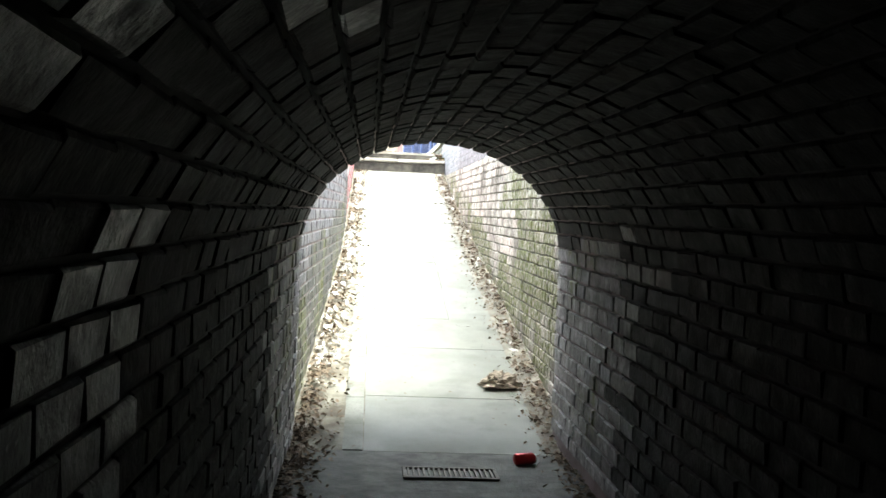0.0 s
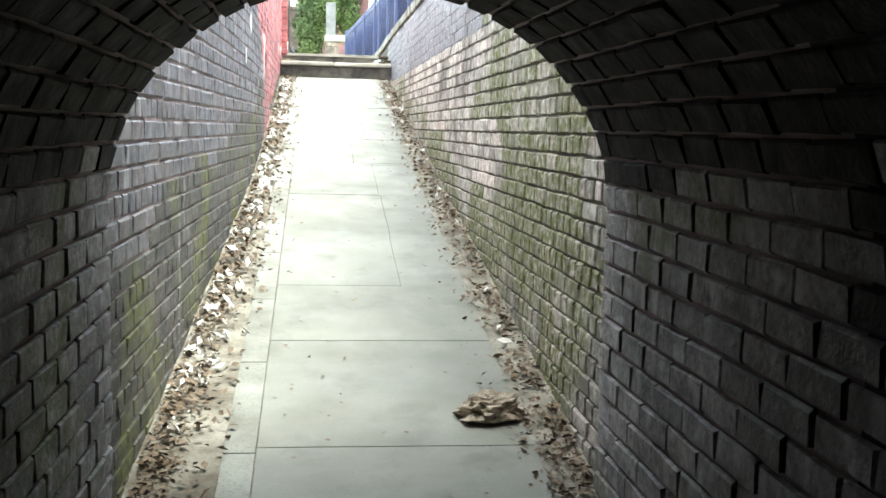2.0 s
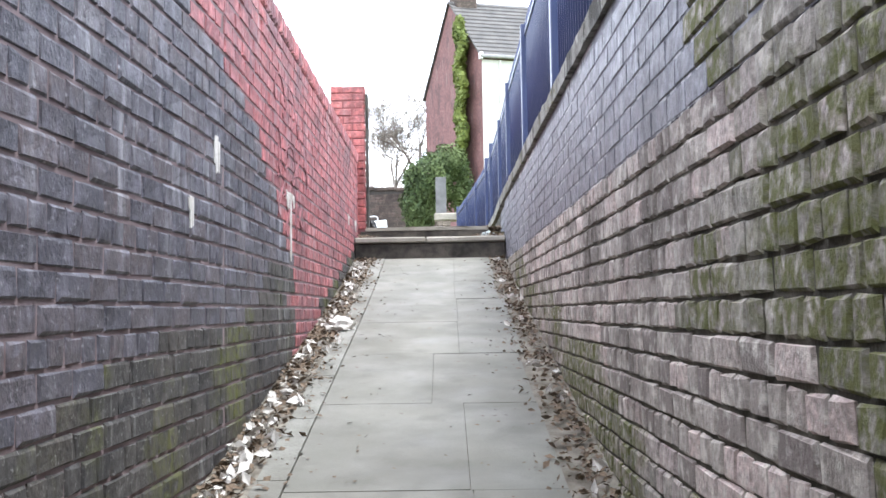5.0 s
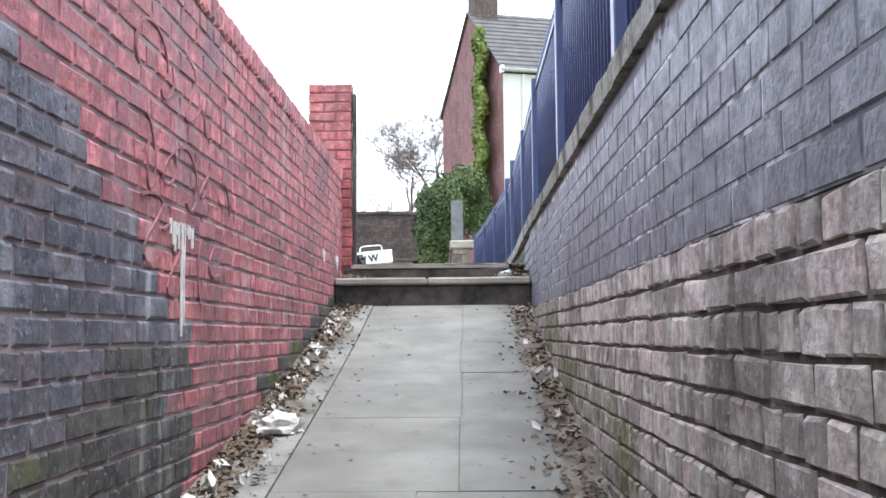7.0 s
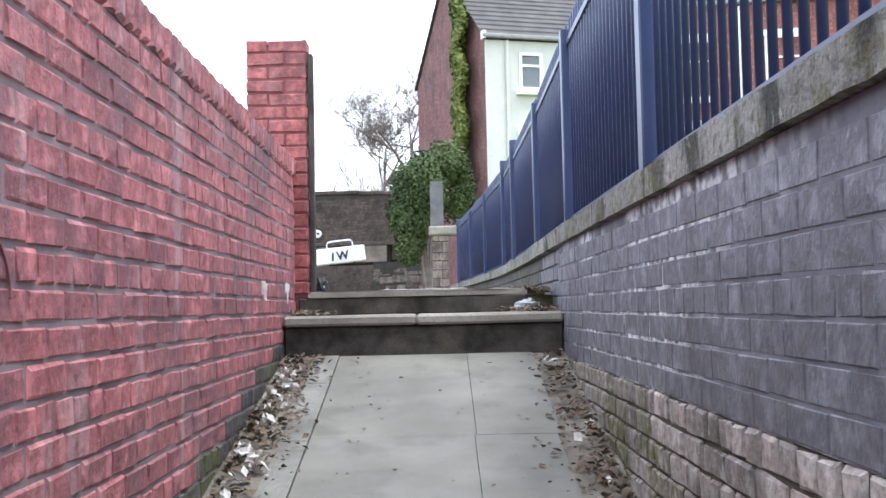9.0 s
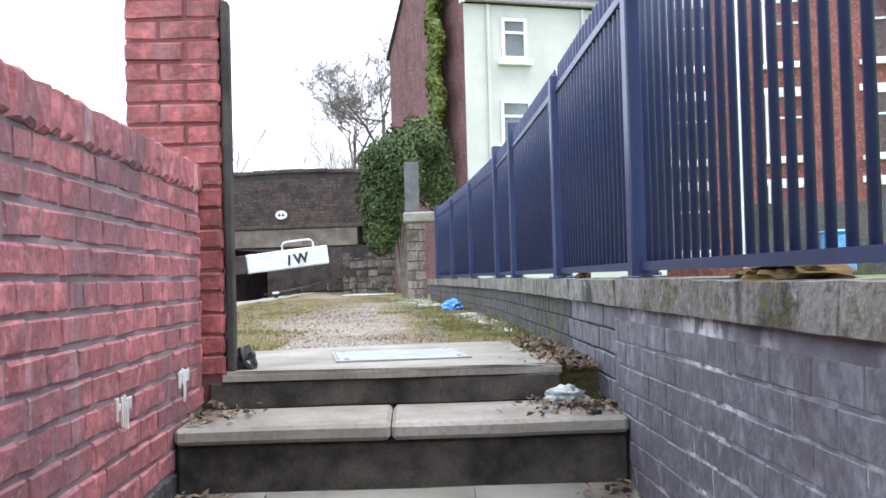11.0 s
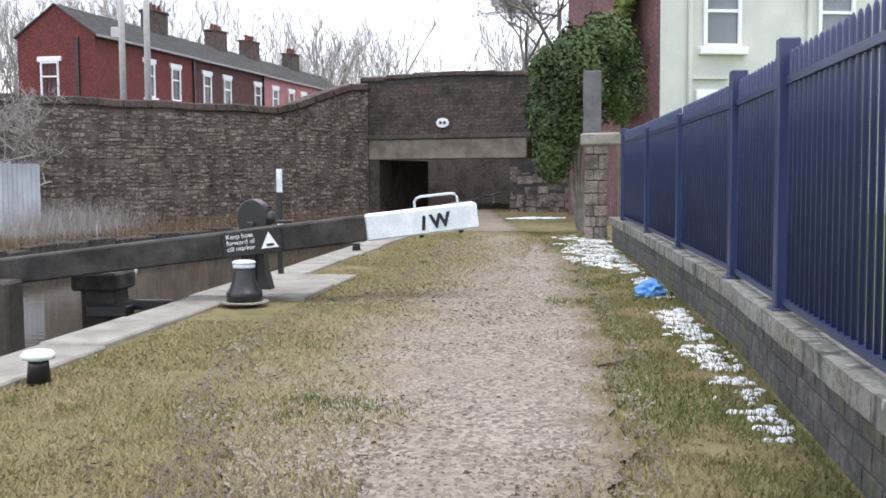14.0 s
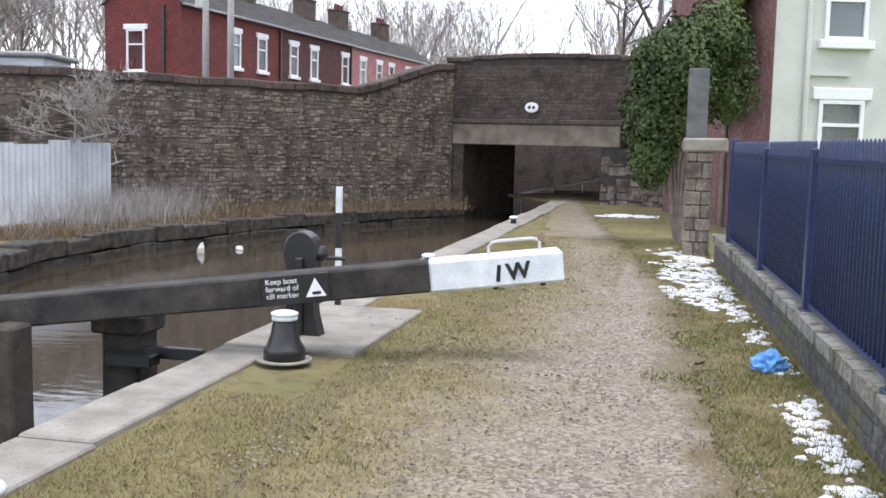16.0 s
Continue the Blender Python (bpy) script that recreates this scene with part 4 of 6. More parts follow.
def make_bridge():
    ln = (BR1 - BR0).length
    # parapet and deck edge over the opening, reaching a little either side
    p = BR0 - BU * 0.55
    total = ln + 4.2
    parapet_top = lambda s: 3.62 + 0.10 * math.sin(min(1.0, s / 5.0) * math.pi)  # noqa: E731
    tops = [(s, parapet_top(s)) for s in [total * i / 10 for i in range(11)]]
    par = wall_block(p, BU, BN, total, 0.5, 1.95, tops, M_mortar_d, "wall_bridge", "dark brick bridge parapet over the canal with a stone string course", "bridge")
    ps = courses(p, BU, BN, total, 2.12, 3.55, 0.10, 0.30, lambda c, z: (M_parapet, 0.012, 0.008, 0.006) if z + 0.07 < parapet_top(c) else None, rows_head=0)
    lay(ps, par, "brick", Vector((-4, 48, 2.6)), 280)
    for i in range(10):
        a = total * i / 10
        m = face_matrix(p + BU * (a + total / 20), BU, BN)
        z = parapet_top(a + total / 20)
        part("capstone", bx(-total / 20 + 0.005, total / 20 - 0.005, -0.06, 0.55, z - 0.02, z + 0.12, bevel=0.03, m=m), M_parapet, par)
    m = face_matrix(p + BU * total / 2, BU, BN)
    part("string_course", bx(-total / 2, total / 2, -0.10, 0.3, 1.98, 2.11, bevel=0.02, m=m), M_parapet, par)
    m = face_matrix((BR0 + BR1) / 2, BU, BN)
    lintel = thing("bridge_lintel", "pale weathered concrete beam across the bridge opening", "lintel")
    part("beam", bx(-ln / 2 - 0.3, ln / 2 + 0.5, -0.05, 0.9, BH, 1.975, bevel=0.02, m=m), M_concrete, lintel)
    # number plate
    plate = thing("bridge_plate", "white oval number plate with dark figures on the bridge parapet", "plate", m=face_matrix((BR0 + BR1) / 2 + BU * 0.02 + BN * 0.02 + Vector((0, 0, 2.42)), BU, BN))
    part("oval", rings(bmesh.new(), [(0.19, 0), (0.19, 0.02), (0.17, 0.028)], 24, Matrix.Rotation(radians(90), 4, 'X') @ Matrix.Diagonal((1, 0.72, 1, 1))), M_signwhite, plate)
    for sx in (-0.06, 0.06):
        part("figure", rings(bmesh.new(), [(0.045, 0.02), (0.045, 0.034)], 12, Matrix.Translation((sx, 0, 0)) @ Matrix.Rotation(radians(90), 4, 'X')), M_black, plate)
    # abutments and soffit
    back = 3.8
    deck = bmesh.new()
    box(deck, -0.4 - ln / 2, ln / 2 + 2.6, 0.5, back, 1.5, 2.1, m=face_matrix((BR0 + BR1) / 2, BU, BN))
    structure("ceiling_bridge", deck, M_concrete, "dark underside of the road bridge", "bridge deck")
    w = wall_block(BR0, -BN, BU, back, 0.9, -1.9, [(0.02, BH - 0.01), (back, BH - 0.01)], M_parapet, "wall_abutment", "dark stone abutment on the canal side", "wall")
    ab = wall_block(BR1, BU, BN, 2.2, back - 0.5, -0.1, [(0, BH - 0.005), (2.6, BH - 0.005)], M_mortar_d, "wall_abutment_east", "stone abutment beside the towpath", "wall")
    ps = stones(BR1, BU, BN, 2.6, -0.1, lambda s: BH - 0.02, 0.14, 0.24, 0.22, 0.5, M_stone, 4)
    lay(ps, ab, "stone", Vector((-2, 48, 0.5)), 200)
    # far side: the canal bends, its dark wall closes the view, a pale kerb runs along the path
    far = BR0 - BN * 13.0
    wall_block(far - BU * 9, (BU + BN * 0.12).normalized(), BN, 20, 0.4, -1.9, [(0, 3.0), (20, 3.0)], M_parapet, "wall_beyond", "dark wall beyond the bridge", "wall")
    rail = thing("handrail", "pale painted rail climbing beside the towpath under the bridge", "rail")
    a, b = Vector((-4.75, 52.2, -0.05)), Vector((-2.0, 54.2, 0.5))
    part("bar", tube(bmesh.new(), [a, (a + b) / 2, b], 0.035, n=8), M_signwhite, rail)
    for k in (0.04, 0.35, 0.66, 0.97):
        q = a + (b - a) * k
        part("post", tube(bmesh.new(), [(q.x, q.y, -0.9 if k < 0.3 else -0.05), q], 0.02, n=6), M_steel, rail)
    bm = bmesh.new()
    prism(bm, [(-4.9, 51.3), (-3.2, 48.5), (-1.9, 48.3), (-1.6, 55.6)], -0.08, 0.0)
    structure("towpath_under_bridge", bm, M_gravel, "shaded towpath under the bridge", "path")

    # long rubble wall along the far bank, sweeping up to the parapet
    w0 = BR0 - BU * 0.3 + BN * 0.05
    wd = Vector((-15.0, 38.2, 0)) - w0
    wl = 30.0
    wu = -wd.normalized()
    start = w0 + wd.normalized() * wl
    wn_ = Vector((wu.y, -wu.x, 0))
    top = lambda s: 2.72 + 0.75 * smooth(wl - 3.2, wl - 0.3, s) + 0.02 * math.sin(s * 3)  # noqa: E731
    wall = wall_block(start, wu, wn_, wl, 0.5, -0.4, [(wl * i / 60, top(wl * i / 60)) for i in range(61)], M_mortar_s, "wall_canal", "long sooty rubble stone wall above the far bank", "wall")
    ps = stones(start, wu, wn_, wl, -0.3, lambda s: top(s) - 0.1, 0.06, 0.12, 0.08, 0.24, M_stone, 9)
    lay(ps, wall, "stone", Vector((-8.5, 46.5, 1.0)), 300)
    for i in range(48):
        a = wl * i / 48
        z = (top(a) + top(a + wl / 48)) / 2
        sl = math.atan2(top(a + wl / 48) - top(a), wl / 48)
        m = face_matrix(start + wu * (a + wl / 96) + Vector((0, 0, z)), wu, wn_) @ Matrix.Rotation(-sl, 4, 'Y')
        part("capstone", bx(-wl / 96 + 0.004, wl / 96 - 0.004, -0.06, 0.55, -0.10, 0.10, bevel=0.03, m=m), M_parapet, wall)
    bm = bmesh.new()
    prism(bm, [(-60, 47), (start.x - 1, start.y + 2), (w0.x - 0.6, w0.y + 0.7), (-0.5, 49.4), (0.2, 56.4), (-8.6, 58.6), (-10.2, 75.1), (-60, 75.1)], 1.75, 2.0)
    structure("road", bm, M_asphalt, "grey road carried over the canal behind the wall", "road")
    # corrugated hoarding in front of the wall
    h = thing("metal_hoarding", "pale corrugated metal hoarding against the canal wall", "hoarding")
    a, b = Vector((-11.8, 41.2, -0.27)), Vector((-13.0, 33.0, -0.27))
    d = (b - a)
    for i in range(9):
        m = face_matrix(a + d * (i + 0.5) / 9, -d, (d.y, -d.x, 0) if d.y > 0 else (-d.y, d.x, 0))
        bm = bmesh.new()
        wv = d.length / 9
        top_z = 1.55 + 0.05 * math.sin(i * 2.0)
        prev = None
        for k in range(13):
            x, yv = -wv / 2 + wv * k / 12, 0.02 * (k % 2)
            cur = [bm.verts.new((x, yv, 0.0)), bm.verts.new((x, yv, top_z)), bm.verts.new((x, yv + 0.01, top_z)), bm.verts.new((x, yv + 0.01, 0.0))]
            if prev:
                for q in range(4):
                    bm.faces.new((prev[q], prev[(q + 1) % 4], cur[(q + 1) % 4], cur[q]))
            prev = cur
        bmesh.ops.transform(bm, matrix=m, verts=bm.verts[:])
        part("sheet", bm, M_metal, h)
    return start, wu, wn_, wl


M_asphalt = plain("road_asphalt", (0.055, 0.054, 0.053), (0.04, 0.04, 0.04), 0.9)
WALL_S, WALL_U, WALL_N, WALL_L = make_bridge()


# ---- balance beam and lock gear ----
def letters(text, size, mat, parent, m, name="lettering", depth=0.004, align='LEFT', space=1.0):
    cu = bpy.data.curves.new(name, 'FONT')
    cu.offset = 0.006 if len(text) == 1 else 0.0
    cu.body, cu.size, cu.extrude, cu.align_x, cu.space_line = text, size, depth, align, space
    tmp = bpy.data.objects.new(name, cu)
    scene.collection.objects.link(tmp)
    bpy.context.view_layer.update()
    me = bpy.data.meshes.new_from_object(tmp.evaluated_get(bpy.context.evaluated_depsgraph_get()))
    bpy.data.objects.remove(tmp)
    me.materials.clear()
    me.materials.append(mat)
    ob = new(name, me)
    ob.parent = parent
    ob.matrix_basis = m
    return ob


def make_beam():
    tip = Vector((-0.91, 28.26, 0.66))
    seam = Vector((-1.80, 28.05, 0.56))
    d = (seam - tip).normalized()
    full = 6.2
    # local X from the far end to the tip
    x = -d
    side = Vector((x.y, -x.x, 0)).normalized()
    up = side.cross(x) * -1 if side.cross(x).z < 0 else side.cross(x)
    m = Matrix((x, -side, up)).transposed().to_4x4()
    m.translation = tip
    beam = thing("balance_beam", "black timber lock gate balance beam with a white-painted end", "lock beam", m=m)
    L = (tip - seam).length
    hh = 0.105
    bm = uneven(bx(-full, -L - 0.002, -0.001, 0.26, -hh, hh, bevel=0.014), 0.006, 4)
    part("beam_timber", bm, M_beam, beam)
    part("white_end", uneven(bx(-L, 0.0, 0.0, 0.26, -hh - 0.002, hh + 0.002, bevel=0.014), 0.004, 2), M_white, beam, "flaking white-painted beam end")
    bm = bmesh.new()
    tube(bm, [(-0.50, 0.1, hh - 0.02), (-0.50, 0.1, hh + 0.06), (-0.48, 0.1, hh + 0.085), (-0.44, 0.1, hh + 0.095), (-0.20, 0.1, hh + 0.095), (-0.16, 0.1, hh + 0.085), (-0.145, 0.1, hh + 0.06), (-0.145, 0.1, hh - 0.02)], 0.011, n=8)
    part("handrail", bm, M_steel, beam, "bent galvanised handrail")
    for sx in (-0.47, -0.14):
        part("bolt", rings(bmesh.new(), [(0.02, -0.03), (0.02, 0.0)], 8, Matrix.Translation((sx, 0.1, -hh))), M_black, beam)
    rot = Matrix.Rotation(radians(90), 4, 'X')
    for txt, px, tilt in (("I", -0.475, 8), ("W", -0.39, -3)):
        letters(txt, 0.155, M_black, beam, Matrix.Translation((px, -0.003, -0.062)) @ Matrix.Rotation(radians(tilt), 4, 'Y') @ rot, "letter", 0.001)
    # instruction board
    s0 = -2.05
    part("sign_board", bx(s0 - 0.02, s0 + 0.44, -0.02, -0.003, -0.10, 0.10, bevel=0.003), M_black, beam, "small black board with white lettering")
    letters("Keep boat\nforward of\ncill marker", 0.052, M_signwhite, beam, Matrix.Translation((s0 + 0.01, -0.022, 0.045)) @ rot, "lettering", 0.001, space=0.95)
    bm = bmesh.new()
    v = [bm.verts.new((s0 + a, y, z)) for y in (-0.0235, -0.021) for a, z in ((0.28, -0.06), (0.42, -0.06), (0.35, 0.07))]
    bm.faces.new(v[:3])
    for k in range(3):
        bm.faces.new((v[k], v[(k + 1) % 3], v[3 + (k + 1) % 3], v[3 + k]))
    part("warning_triangle", bm, M_signwhite, beam, "white warning triangle")
    part("pictogram", bx(s0 + 0.325, s0 + 0.385, -0.026, -0.0238, -0.045, -0.025), M_black, beam)
    return m


BEAM = make_beam()


def make_lock():
    # gate leaf hanging under the beam
    gate = thing("lock_gate", "old wet timber lock gate with heavy posts and planks", "lock gate")
    for k, xx in enumerate((-4.86, -4.60)):
        bm = uneven(bx(xx, xx + 0.20, 27.15, 27.40, -1.6, 0.20, bevel=0.02), 0.012, 4)
        part("gate_post", bm, M_timber, gate)
    for k in range(9):
        part("plank", bx(-5.0 - 0.24 * (k + 1), -5.01 - 0.24 * k, 27.22, 27.32, -1.6, 0.0, bevel=0.01), M_timber, gate)
    part("cross_rail", bx(-7.1, -4.9, 27.12, 27.22, -0.35, -0.15, bevel=0.02), M_timber, gate)
    part("cross_rail", bx(-7.1, -4.9, 27.12, 27.22, -1.2, -1.0, bevel=0.02), M_timber, gate)
    col = thing("gate_collar", "blackened timber block and iron strap behind the balance beam", "lock fitting")
    part("block", uneven(bx(-4.20, -3.90, 27.9, 28.2, -0.75, 0.10, bevel=0.02), 0.012, 3), M_beam, col)
    part("cap", uneven(bx(-4.26, -3.86, 27.85, 28.25, 0.05, 0.2, bevel=0.02), 0.008, 3), M_beam, col)
    part("strap", bx(-4.05, -3.70, 27.7, 27.85, -0.14, -0.05, bevel=0.01), M_black, col)
    part("strap_stay", bx(-3.85, -3.40, 27.86, 27.94, -0.10, -0.02, bevel=0.008), M_black, col)
    # capstan bollard
    cap = thing("lock_bollard", "black conical lock bollard with a white-painted top", "bollard", m=pose(-2.72, 27.72, -0.01) @ Matrix.Diagonal((0.95, 0.95, 0.87, 1)))
    part("plinth", rings(bmesh.new(), [(0.20, 0.0), (0.20, 0.012)], 20), M_step, cap, "pale concrete plinth")
    part("body", rings(bmesh.new(), [(0.15, 0.012), (0.15, 0.09), (0.145, 0.10), (0.125, 0.13), (0.10, 0.20), (0.085, 0.29), (0.082, 0.31)], 24), M_black, cap, smooth=True)
    part("top", rings(bmesh.new(), [(0.07, 0.31), (0.092, 0.318), (0.092, 0.342), (0.082, 0.35), (0.098, 0.358), (0.098, 0.372), (0.07, 0.385), (0.0, 0.39)], 24, cap=False), M_white, cap, "white-painted top", smooth=True)
    # paddle gear
    g = thing("paddle_gear", "black iron paddle gear with a rounded hood and spindle", "lock gear", m=pose(-2.92, 28.62, -0.01))
    bm = bmesh.new()
    prof = [(-0.165, 0.0), (0.165, 0.0), (0.145, 0.05), (0.115, 0.16), (0.10, 0.32), (0.105, 0.5), (0.12, 0.62)]
    prof += [(0.135 * math.cos(a), 0.66 + 0.14 * math.sin(a)) for a in [math.pi * i / 12 for i in range(13)]]
    prof += [(-0.12, 0.62), (-0.105, 0.5), (-0.10, 0.32), (-0.115, 0.16), (-0.145, 0.05)]
    prism(bm, prof, -0.07, 0.07)
    bmesh.ops.bevel(bm, geom=[e for e in bm.edges if abs(e.verts[0].co.z - e.verts[1].co.z) < 1e-4], offset=0.012, segments=1, affect='EDGES')
    bmesh.ops.transform(bm, matrix=Matrix.Rotation(radians(90), 4, 'X'), verts=bm.verts[:])
    part("housing", bm, M_black, g)
    part("rib", bx(-0.03, 0.03, -0.11, -0.065, 0.02, 0.6, bevel=0.008), M_black, g)
    part("gear_boss", rings(bmesh.new(), [(0.05, 0.08), (0.06, 0.12), (0.06, 0.17), (0.03, 0.19)], 16, Matrix.Translation((0, 0, 0.63)) @ Matrix.Rotation(radians(90), 4, 'Y')), M_black, g)
    part("spindle", rings(bmesh.new(), [(0.016, 0.15), (0.016, 0.34)], 10, Matrix.Translation((0, 0, 0.60)) @ Matrix.Rotation(radians(90), 4, 'Y')), M_black, g)
    # marker post in black and white bands
    mp = thing("marker_post", "thin square marker post in black and white bands", "post", m=pose(-3.14, 30.15, -0.02))
    for a, b, mat in ((0.0, 0.27, M_black), (0.27, 0.52, M_white), (0.52, 0.84, M_black), (0.84, 1.08, M_white)):
        part("band", bx(-0.025, 0.025, -0.025, 0.025, a + 0.001, b - 0.001, bevel=0.003), mat, mp)
    part("tip", bx(-0.024, 0.024, -0.024, 0.024, 1.08, 1.10, bevel=0.004), M_black, mp)
    # small mooring bollards
    proto = None
    for x, y, s in ((-2.76, 24.62, 1.0), (-3.06, 33.4, 0.85), (-3.08, 40.4, 0.95)):
        if proto is None:
            proto = thing("mooring_bollard", "small black mooring bollard with a white mushroom top", "bollard", "mooring bollards", pose(x, y, -0.03))
            part("stem", rings(bmesh.new(), [(0.06, 0.0), (0.052, 0.08), (0.05, 0.11)], 16), M_black, proto, smooth=True)
            part("head", rings(bmesh.new(), [(0.05, 0.11), (0.08, 0.116), (0.086, 0.135), (0.07, 0.155), (0.03, 0.163)], 18), M_white, proto, "white-painted head", smooth=True)
        else:
            copy_thing(proto, pose(x, y, -0.03))


make_lock()


# ---- stone gate pier at the railing's end ----
def make_gate_pier():
    gp = thing("stone_gate_pier", "old stone gate pier with cap stone and tall square upright", "pier")
    x0, x1, y0, y1 = -0.04, 0.32, 36.2, 36.6
    core = part("core", bx(x0 + 0.02, x1 - 0.02, y0 + 0.02, y1 - 0.02, -0.1, 1.42), M_mortar_d, gp)
    r = random.Random(2)
    z = -0.08
    while z < 1.38:
        h = min(r.uniform(0.15, 0.24), 1.42 - z)
        c = r.choice((0.4, 0.6, 0.5)) * (x1 - x0)
        for a, b in ((x0, x0 + c), (x0 + c, x1)):
            part("stone", uneven(bx(a + 0.004, b - 0.004, y0 + r.uniform(-0.01, 0.01), y1, z + 0.005, z + h - 0.005, bevel=0.012), 0.008), M_stone, gp)
        z += h
    part("cap_stone", uneven(bx(x0 - 0.06, x1 + 0.2, y0 - 0.06, y1 + 0.06, 1.42, 1.62, bevel=0.03), 0.015, 1), M_step, gp)
    part("upright", bx(x0 - 0.02, x0 + 0.26, y0 + 0.05, y1 - 0.05, 1.62, 2.58, bevel=0.01), M_upright, gp, "tall dark grey square upright")


M_upright = plain("dark_grey_upright", (0.15, 0.15, 0.155), (0.09, 0.09, 0.092), 0.8, 0, 5, 0.4)
make_gate_pier()


# ---- houses ----
def window(parent, m, w, h, lintel=True, bars=1, name="window"):
    win = new(name)
    win.parent = parent
    win.matrix_basis = m
    part("pane", bx(-w / 2 + 0.03, w / 2 - 0.03, 0.03, 0.04, 0.03, h - 0.03), M_glass, win)
    for a in ((-w / 2, -w / 2 + 0.07, 0, h), (w / 2 - 0.07, w / 2, 0, h), (-w / 2 + 0.071, w / 2 - 0.071, 0, 0.07), (-w / 2 + 0.071, w / 2 - 0.071, h - 0.07, h)):
        part("frame", bx(a[0], a[1], -0.03, 0.06, a[2], a[3]), M_upvc, win)
    if bars:
        part("glazing_bar", bx(-w / 2 + 0.071, w / 2 - 0.071, -0.02, 0.05, h * 0.62, h * 0.62 + 0.06), M_upvc, win)
    part("sill", bx(-w / 2 - 0.1, w / 2 + 0.1, -0.12, 0.05, -0.14, -0.002, bevel=0.01), M_signwhite, win)
    if lintel:
        part("lintel", bx(-w / 2 - 0.12, w / 2 + 0.12, -0.04, 0.05, h + 0.002, h + 0.2, bevel=0.01), M_signwhite, win)
    return win


def gabled(name, label, origin, ang, depth, length, base, eave, ridge, mat_wall, mat_front=None, roof_over=0.15):
    """A gabled block. Local X along the ridge from the near gable, local Y across from the front wall (Y=0) backwards."""
    m = Matrix.Translation(origin) @ Matrix.Rotation(ang, 4, 'Z')
    h = thing(name, label, "house", m=m)
    bm = bmesh.new()
    ring = []
    for x in (0.0, length):
        ring.append([bm.verts.new(p) for p in ((x, 0, base), (x, depth, base), (x, depth, eave), (x, depth / 2, ridge), (x, 0, eave))])
    a, b = ring
    bm.faces.new(a)
    bm.faces.new(b[::-1])
    for k in range(5):
        bm.faces.new((a[k], b[k], b[(k + 1) % 5], a[(k + 1) % 5]))
    part("wall", bm, mat_wall, h)
    sl = math.atan2(ridge - eave, depth / 2)
    rl = math.hypot(ridge - eave, depth / 2)
    courses_n = 14
    for sgn in (1, -1):
        prof = []
        for k in range(courses_n):
            for q, t in ((k, 0.085), (k + 1, 0.045)):
                c = -roof_over + (rl + roof_over) * q / courses_n
                prof.append((c * math.cos(sl), eave + c * math.sin(sl) + t))
        prof += [(depth / 2, ridge + 0.01), (-roof_over * math.cos(sl), eave - roof_over * math.sin(sl) + 0.01)]
        bm = bmesh.new()
        ends = [[bm.verts.new((x, yv if sgn > 0 else depth - yv, z)) for yv, z in prof] for x in (-0.08, length + 0.08)]
        for k in range(len(prof)):
            j = (k + 1) % len(prof)
            bm.faces.new((ends[0][k], ends[0][j], ends[1][j], ends[1][k]))
        bm.faces.new(ends[0])
        bm.faces.new(ends[1])
        part("roof", bm, M_slate, h)
    part("gutter", bx(-0.1, length + 0.1, -0.22, -0.10, eave - 0.12, eave - 0.02, bevel=0.02), M_grey, h)
    return h


def chimney(h, x, y, z0, z1, w=1.3, d=0.7, pots=3):
    c = part("chimney", bx(x - w / 2, x + w / 2, y - d / 2, y + d / 2, z0, z1, bevel=0.02), M_parapet, h)
    part("chimney_cap", bx(x - w / 2 - 0.05, x + w / 2 + 0.05, y - d / 2 - 0.05, y + d / 2 + 0.05, z1 + 0.002, z1 + 0.12, bevel=0.02), M_parapet, c)
    for k in range(pots):
        px = x + (k - (pots - 1) / 2) * w / pots
        part("pot", rings(bmesh.new(), [(0.10, z1 + 0.12), (0.085, z1 + 0.4), (0.10, z1 + 0.42)], 10, Matrix.Translation((px, y, 0))), M_house, c)


def make_terrace():
    org = Vector((-18.8, 58.5, 0))
    ang = math.atan2(31.0, 2.7)
    # three houses of one street: maroon, soot-dark and bright red
    u = Vector((math.cos(ang), math.sin(ang), 0))
    rows = ((0, 8.6, "maroon painted terraced house with slate roof and white windows", M_house, (4.2, 6.6), (8.0,)),
            (8.62, 8.4, "soot-dark brick terraced house with slate roof", M_sooty, (1.2, 3.5, 7.4), (6.0,)),
            (17.04, 14.0, "bright red painted terraced house with slate roof", M_red, (1.5, 4.0, 6.0, 9.0, 12.0), (2.0, 8.5)))
    for n, (s0, ln, lab, mat, wins, stacks) in enumerate(rows):
        e = 6.5 - 0.02 * n
        h = gabled("terraced_house", lab, org + u * s0, ang, 3.4, ln, 1.9, e, e + 1.2, mat)
        tagged(h, group="terrace across the canal")
        for x in wins:
            window(h, Matrix.Translation((x, -0.03, 4.35)), 0.85, 1.45)
            window(h, Matrix.Translation((x, -0.03, 2.5)), 0.85, 1.0)
        if n == 0:
            window(h, Matrix.Translation((-0.03, 2.0, 3.9)) @ Matrix.Rotation(radians(-90), 4, 'Z'), 0.8, 1.6)
            part("downpipe", bx(-0.09, -0.01, 0.7, 0.8, 1.9, 6.4), M_black, h)
        for x in stacks:
            chimney(h, x, 1.7, e + 0.8, e + 2.0)
        part("downpipe", bx(ln - 0.3, ln - 0.21, -0.1, -0.01, 1.9, e - 0.1), M_black, h)


M_sooty = brick_mat("soot_dark_house_brick", (0.085, 0.035, 0.032), (0.11, 0.045, 0.04), (0.075, 0.036, 0.034), 0.85, 0.3, 0, 0.1, dirt=0.35)
make_terrace()


